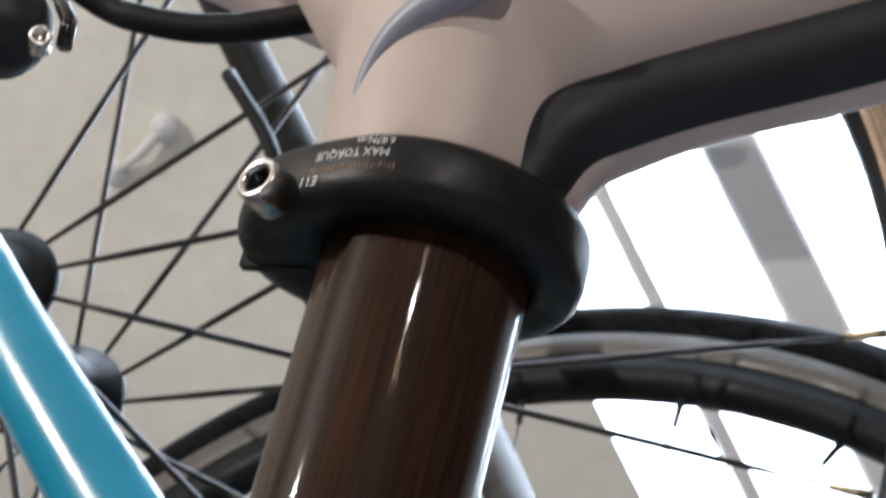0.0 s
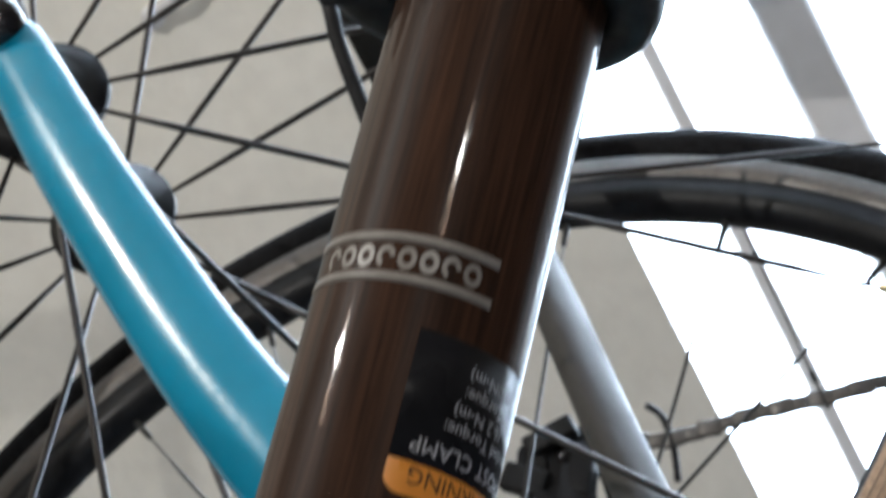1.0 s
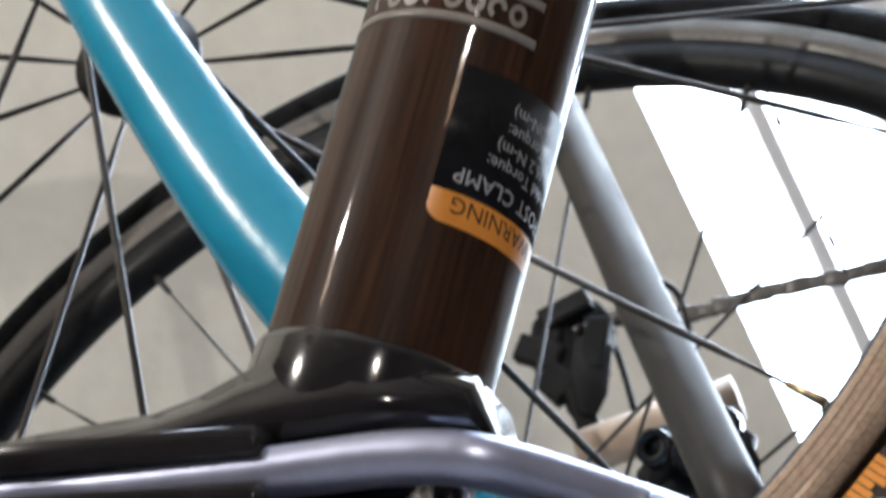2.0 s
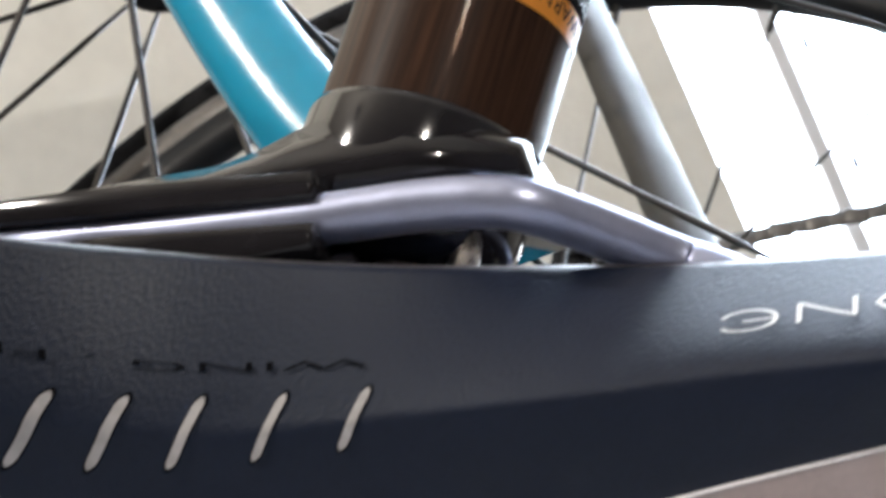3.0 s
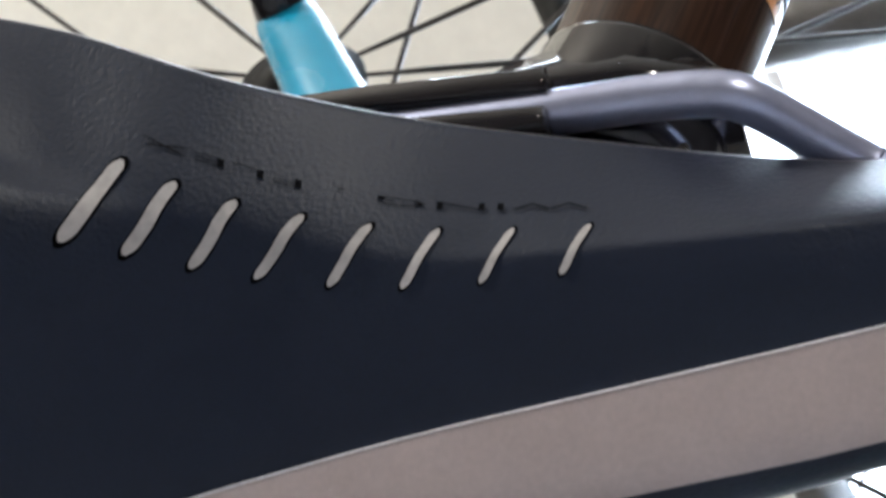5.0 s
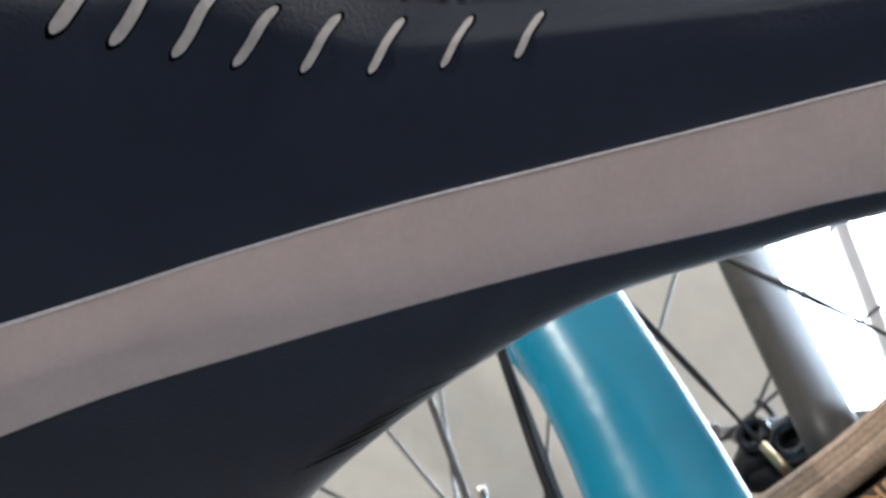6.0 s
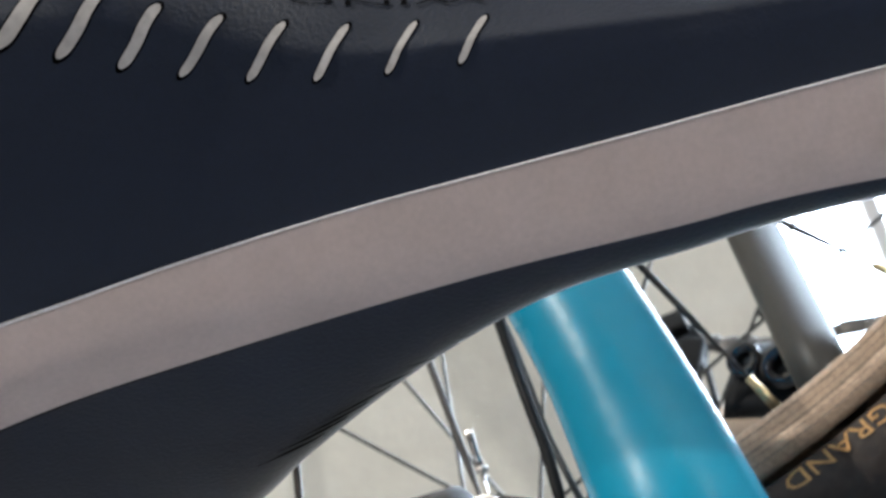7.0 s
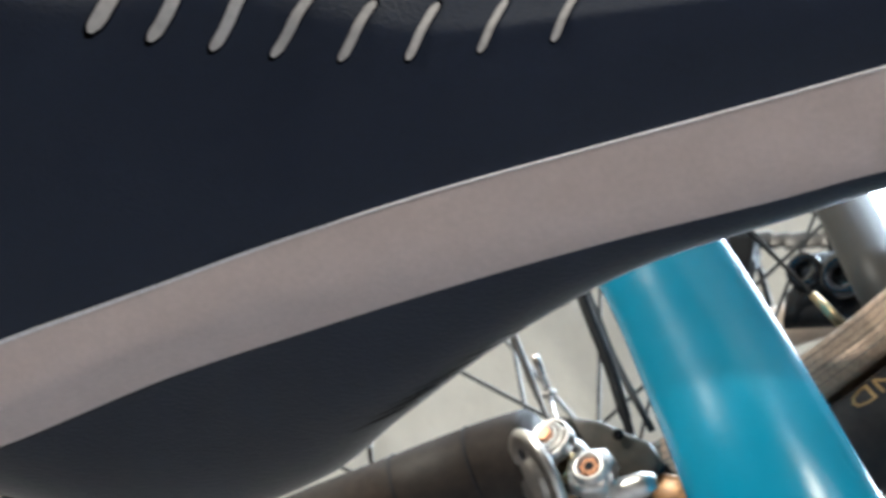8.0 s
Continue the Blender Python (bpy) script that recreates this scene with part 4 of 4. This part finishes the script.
part("cable_end", sweep([V(-0.1093, 0.2522, 0.0092), V(-0.1085, 0.2545, 0.0060), V(-0.1080, 0.2560, 0.0036), V(-0.1070, 0.2581, 0.0004)], [0.00125, 0.0012, 0.00095, 0.00115], 12), STEEL, brake, "crimped cable end")
part("cable_collar", lathe([(0.0, 0.0008), (0.0019, 0.0008), (0.0019, -0.0008), (0.0, -0.0008)], (-0.1069, 0.2582, 0.0), (-0.2, -0.5, 0.85), 16), STEEL, brake)
part("cable_wire", sweep([V(-0.1069, 0.2582, 0.0), V(-0.1035, 0.2550, -0.0100), V(-0.0985, 0.2520, -0.0195)], 0.0008, 8), STEEL, brake)
grip = part("brake_hood", sweep(smooth_line([(-0.30, 0.275, -0.060, 0.013), (-0.22, 0.272, -0.043, 0.0125), (-0.175, 0.27, -0.0290, 0.0125), (-0.150, 0.27, -0.0215, 0.0120), (-0.128, 0.27, -0.0150, 0.0112), (-0.112, 0.268, -0.0125, 0.0108)], 8), [0.0125] * 40 + [0.0108], 32), GRIP, blue, "dark rubber sleeve")
for x, z in ((-0.1515, -0.0220), (-0.1300, -0.0156)):
    part("sleeve_seam", lathe([(0.0126, -0.0004), (0.0129, 0.0), (0.0126, 0.0004)], (x, 0.27, z), (0.96, -0.02, 0.28), 32), ENGRAVED, grip)

# ---------------------------------------------------------------- the silver bike
SW_C, SW_A = V(-0.1608, 0.4959, 0.0469), V(0.0873, 0.9796, -0.181).normalized()
silver = thing("silver_bike", (0, 0.45, 0.0), "silver road bike hung upside down, black wheel", "bicycle")
rear = part("rear_wheel_axle", sweep([SW_C - SW_A * 0.07, SW_C + SW_A * 0.07], 0.0045, 12), STEEL, silver)
hub_set(rear, SW_C, SW_A, 0.024, 0.028)
spoke_set(rear, SW_C, SW_A, 0.290, 0.020, 0.028, 24, SPOKE_STEEL, 0.0009, twist=60, phase=9, nipple=SPOKE_STEEL)
tyre_rim(rear, SW_C, SW_A, 0.2916, 0.3080, 0.3180, 0.3380, 0.011, RUBBER)
part("chain_stay", sweep([V(-0.122, 0.454, 0.325), V(-0.0905, 0.414, 0.2365), V(-0.0588, 0.3736, 0.1456), V(-0.030, 0.3386, 0.0668), V(-0.021, 0.328, 0.043)], [0.0085, 0.0085, 0.0088, 0.009, 0.009], 24), SILVER, silver, "satin silver stay, colour darkened against the window light")
part("seat_stay", sweep([V(-0.235, 0.42, 0.575), V(-0.1924, 0.4116, 0.4644), V(-0.158, 0.4048, 0.376), V(-0.14, 0.402, 0.33)], 0.0095, 24), STAY_SHADED, silver)
part("frame_tube", sweep([V(-0.1751, 0.74, 0.2319), V(-0.1443, 0.74, 0.2383), V(-0.1169, 0.74, 0.2444), V(-0.09, 0.74, 0.2503)], 0.0120, 20), TAN, silver, "beige tube")
derailleur = part("derailleur", prism([(1.4 * x, 1.4 * y) for x, y in ((-0.018, 0.010), (-0.012, 0.018), (-0.004, 0.0195), (0.002, 0.023), (0.012, 0.019), (0.017, 0.012), (0.019, 0.003), (0.014, -0.004), (0.016, -0.012), (0.009, -0.020), (0.010, -0.030), (0.001, -0.036), (-0.004, -0.028), (-0.006, -0.016), (-0.014, -0.013), (-0.020, -0.004))], 0.020, basis((-0.216, 0.900, 0.3571), (0.96, 0.25, 0), (0, 0.1, 0.99), V(0.96, 0.25, 0).cross(V(0, 0.1, 0.99))), bevel=0.0012), PLASTIC, silver, "black rear derailleur", smooth=False)
for cx, cz, sx, sz, a in ((-0.232, 0.352, 0.030, 0.018, 25), (-0.214, 0.378, 0.034, 0.014, -20), (-0.196, 0.352, 0.016, 0.034, 12), (-0.222, 0.330, 0.022, 0.020, 50), (-0.207, 0.312, 0.014, 0.030, -15)):
    part("linkage", box((0, 0, 0), (sx, 0.012, sz), m=pose(cx, 0.878, cz, 0, a, 0), bevel=0.002), PLASTIC, derailleur, smooth=False)
for c, r in (((-0.2103, 0.885, 0.3675), 0.0076), ((-0.2234, 0.885, 0.3508), 0.0058), ((-0.2047, 0.885, 0.3395), 0.0058)):
    part("pivot", lathe([(0.0, 0.004), (r * 0.7, 0.004), (r, 0.002), (r, -0.004), (0.0, -0.004)], c, (-0.25, -1, 0), 20), GLOSS_BLACK, derailleur)
for cx, cz, r in ((-0.203, 0.322, 0.0110), (-0.226, 0.362, 0.0090)):
    part("jockey_wheel", lathe([(r * 0.35, 0.004), (r * 0.8, 0.003), (r, 0.0015), (r, -0.0015), (r * 0.8, -0.003), (r * 0.35, -0.004)], (cx, 0.880, cz), (-0.25, -1, 0), 14, closed=True), PLASTIC, derailleur, smooth=False)
part("cage_plate", prism([(-0.008, 0.012), (0.006, 0.016), (0.014, 0.004), (0.010, -0.028), (0.002, -0.044), (-0.008, -0.040), (-0.012, -0.014)], 0.003, basis((-0.200, 0.876, 0.345), (0.96, 0.25, 0), (0, 0.1, 0.99), V(0.96, 0.25, 0).cross(V(0, 0.1, 0.99))), bevel=0.0008), PLASTIC, derailleur)
part("cage", sweep(smooth_line([(-0.1916, 0.91, 0.3633), (-0.185, 0.91, 0.3335), (-0.1805, 0.91, 0.3039)], 4), 0.0022, 8), PLASTIC, derailleur)
part("cable_loop", sweep(smooth_line([(-0.1588, 0.91, 0.4021), (-0.1495, 0.91, 0.3919), (-0.1448, 0.91, 0.3706), (-0.1443, 0.91, 0.3484)], 5), 0.0024, 8), PLASTIC, derailleur)
# chain of single links
run = smooth_line([(-0.2249, 0.91, 0.3855), (-0.2006, 0.91, 0.3837), (-0.147, 0.91, 0.3766), (-0.0928, 0.91, 0.3837), (-0.0407, 0.91, 0.3865), (0.0571, 0.91, 0.3985), (0.15, 0.91, 0.415)], 40)
run = [V(*p) for p in run]
link, travel, last = 0, 0.0, run[0]
for p in run[1:]:
    travel += (p - last).length
    last = p
    if travel >= 0.0110:
        travel = 0.0
        w = 0.0024 if link % 2 else 0.0036
        part("chain_link", box((0, 0, 0), (0.0158, w, 0.0100 if link % 2 else 0.0118), m=pose(p.x, p.y, p.z, 0, -6 + (link % 3) * 4, 0), bevel=0.0018), CHAIN, silver)
        link += 1
# brake of the silver bike, below the stay
sb = part("rear_brake", prism([(-0.019, -0.013), (-0.018, -0.002), (-0.013, 0.001), (-0.015, 0.008), (-0.008, 0.010), (-0.005, 0.015), (0.004, 0.012), (0.006, 0.016), (0.016, 0.014), (0.024, 0.006), (0.021, -0.004), (0.025, -0.014)], 0.012, basis((-0.0611, 0.4447, 0.1092), (0.98, 0.2, 0.05), (0, 0.1, 0.99), V(0.98, 0.2, 0.05).cross(V(0, 0.1, 0.99))), bevel=0.003), PLASTIC, silver, "black brake mechanism")
for c, r in (((-0.0687, 0.4270, 0.1128), 0.0065), ((-0.0546, 0.4247, 0.1081), 0.0080), ((-0.0451, 0.4294, 0.1187), 0.0060)):
    part("pivot_ring", lathe([(r * 0.55, 0.003), (r, 0.003), (r * 1.05, 0.0), (r, -0.004), (r * 0.55, -0.004)], c, (-0.2, -1, -0.1), 24, closed=True), GLOSS_BLACK, sb)
part("brake_arm", sweep([V(-0.0758, 0.4329, 0.0963), V(-0.0628, 0.4294, 0.1104), V(-0.0451, 0.4294, 0.1210)], 0.0030, 10), PLASTIC, sb)
# cables of the blue bike
part("brake_cable", sweep(smooth_line([(-0.140, 0.285, 0.335), (-0.1241, 0.282, 0.300), (-0.1185, 0.28, 0.2733), (-0.1159, 0.28, 0.2593), (-0.1072, 0.28, 0.2292), (-0.095, 0.282, 0.19)], 6), 0.0026, 10), PLASTIC, blue, "black cable housing")
part("brake_cable", sweep(smooth_line([(-0.130, 0.29, 0.105), (-0.1084, 0.29, 0.0439), (-0.0996, 0.29, 0.0205), (-0.0943, 0.29, 0.003), (-0.092, 0.29, -0.006)], 6), [0.0018] * 18 + [0.0014] * 7, 10), PLASTIC, blue, "black cable housing")

part("gear_cable", sweep(smooth_line([(-0.130, 0.30, 0.100), (-0.1097, 0.30, 0.0494), (-0.1014, 0.30, 0.0277), (-0.0897, 0.30, 0.0039)], 6), 0.0011, 8), SPOKE_STEEL, blue, "thin silver cable")

# silver bike's tube high in front of the roof window, glare in its colour
part("down_tube", sweep([V(-0.200, 0.80, 0.778), V(-0.1273, 0.80, 0.7790), V(-0.0617, 0.80, 0.7832), V(0.030, 0.80, 0.780)], 0.029, 28), RIM_TRACK, silver, "frame tube in front of the window, greyed by painted glare")

# thin wire with two crimps, in front of the roof window
WIRE_A, WIRE_B = V(-0.0300, 0.55, 0.299), V(-0.0137, 0.55, 0.238)
wire_dir = WIRE_B - WIRE_A
part("shift_wire", sweep([WIRE_A - wire_dir * 0.45, WIRE_A, WIRE_B, WIRE_B + wire_dir * 0.25], 0.0005, 8), SPOKE_STEEL, silver, "thin bare steel wire")
for p in (WIRE_A, WIRE_B):
    part("crimp", sweep([p - wire_dir * 0.05, p - wire_dir * 0.03, p + wire_dir * 0.03, p + wire_dir * 0.05], [0.0007, 0.0013, 0.0013, 0.0007], 10), SPOKE_STEEL, silver)
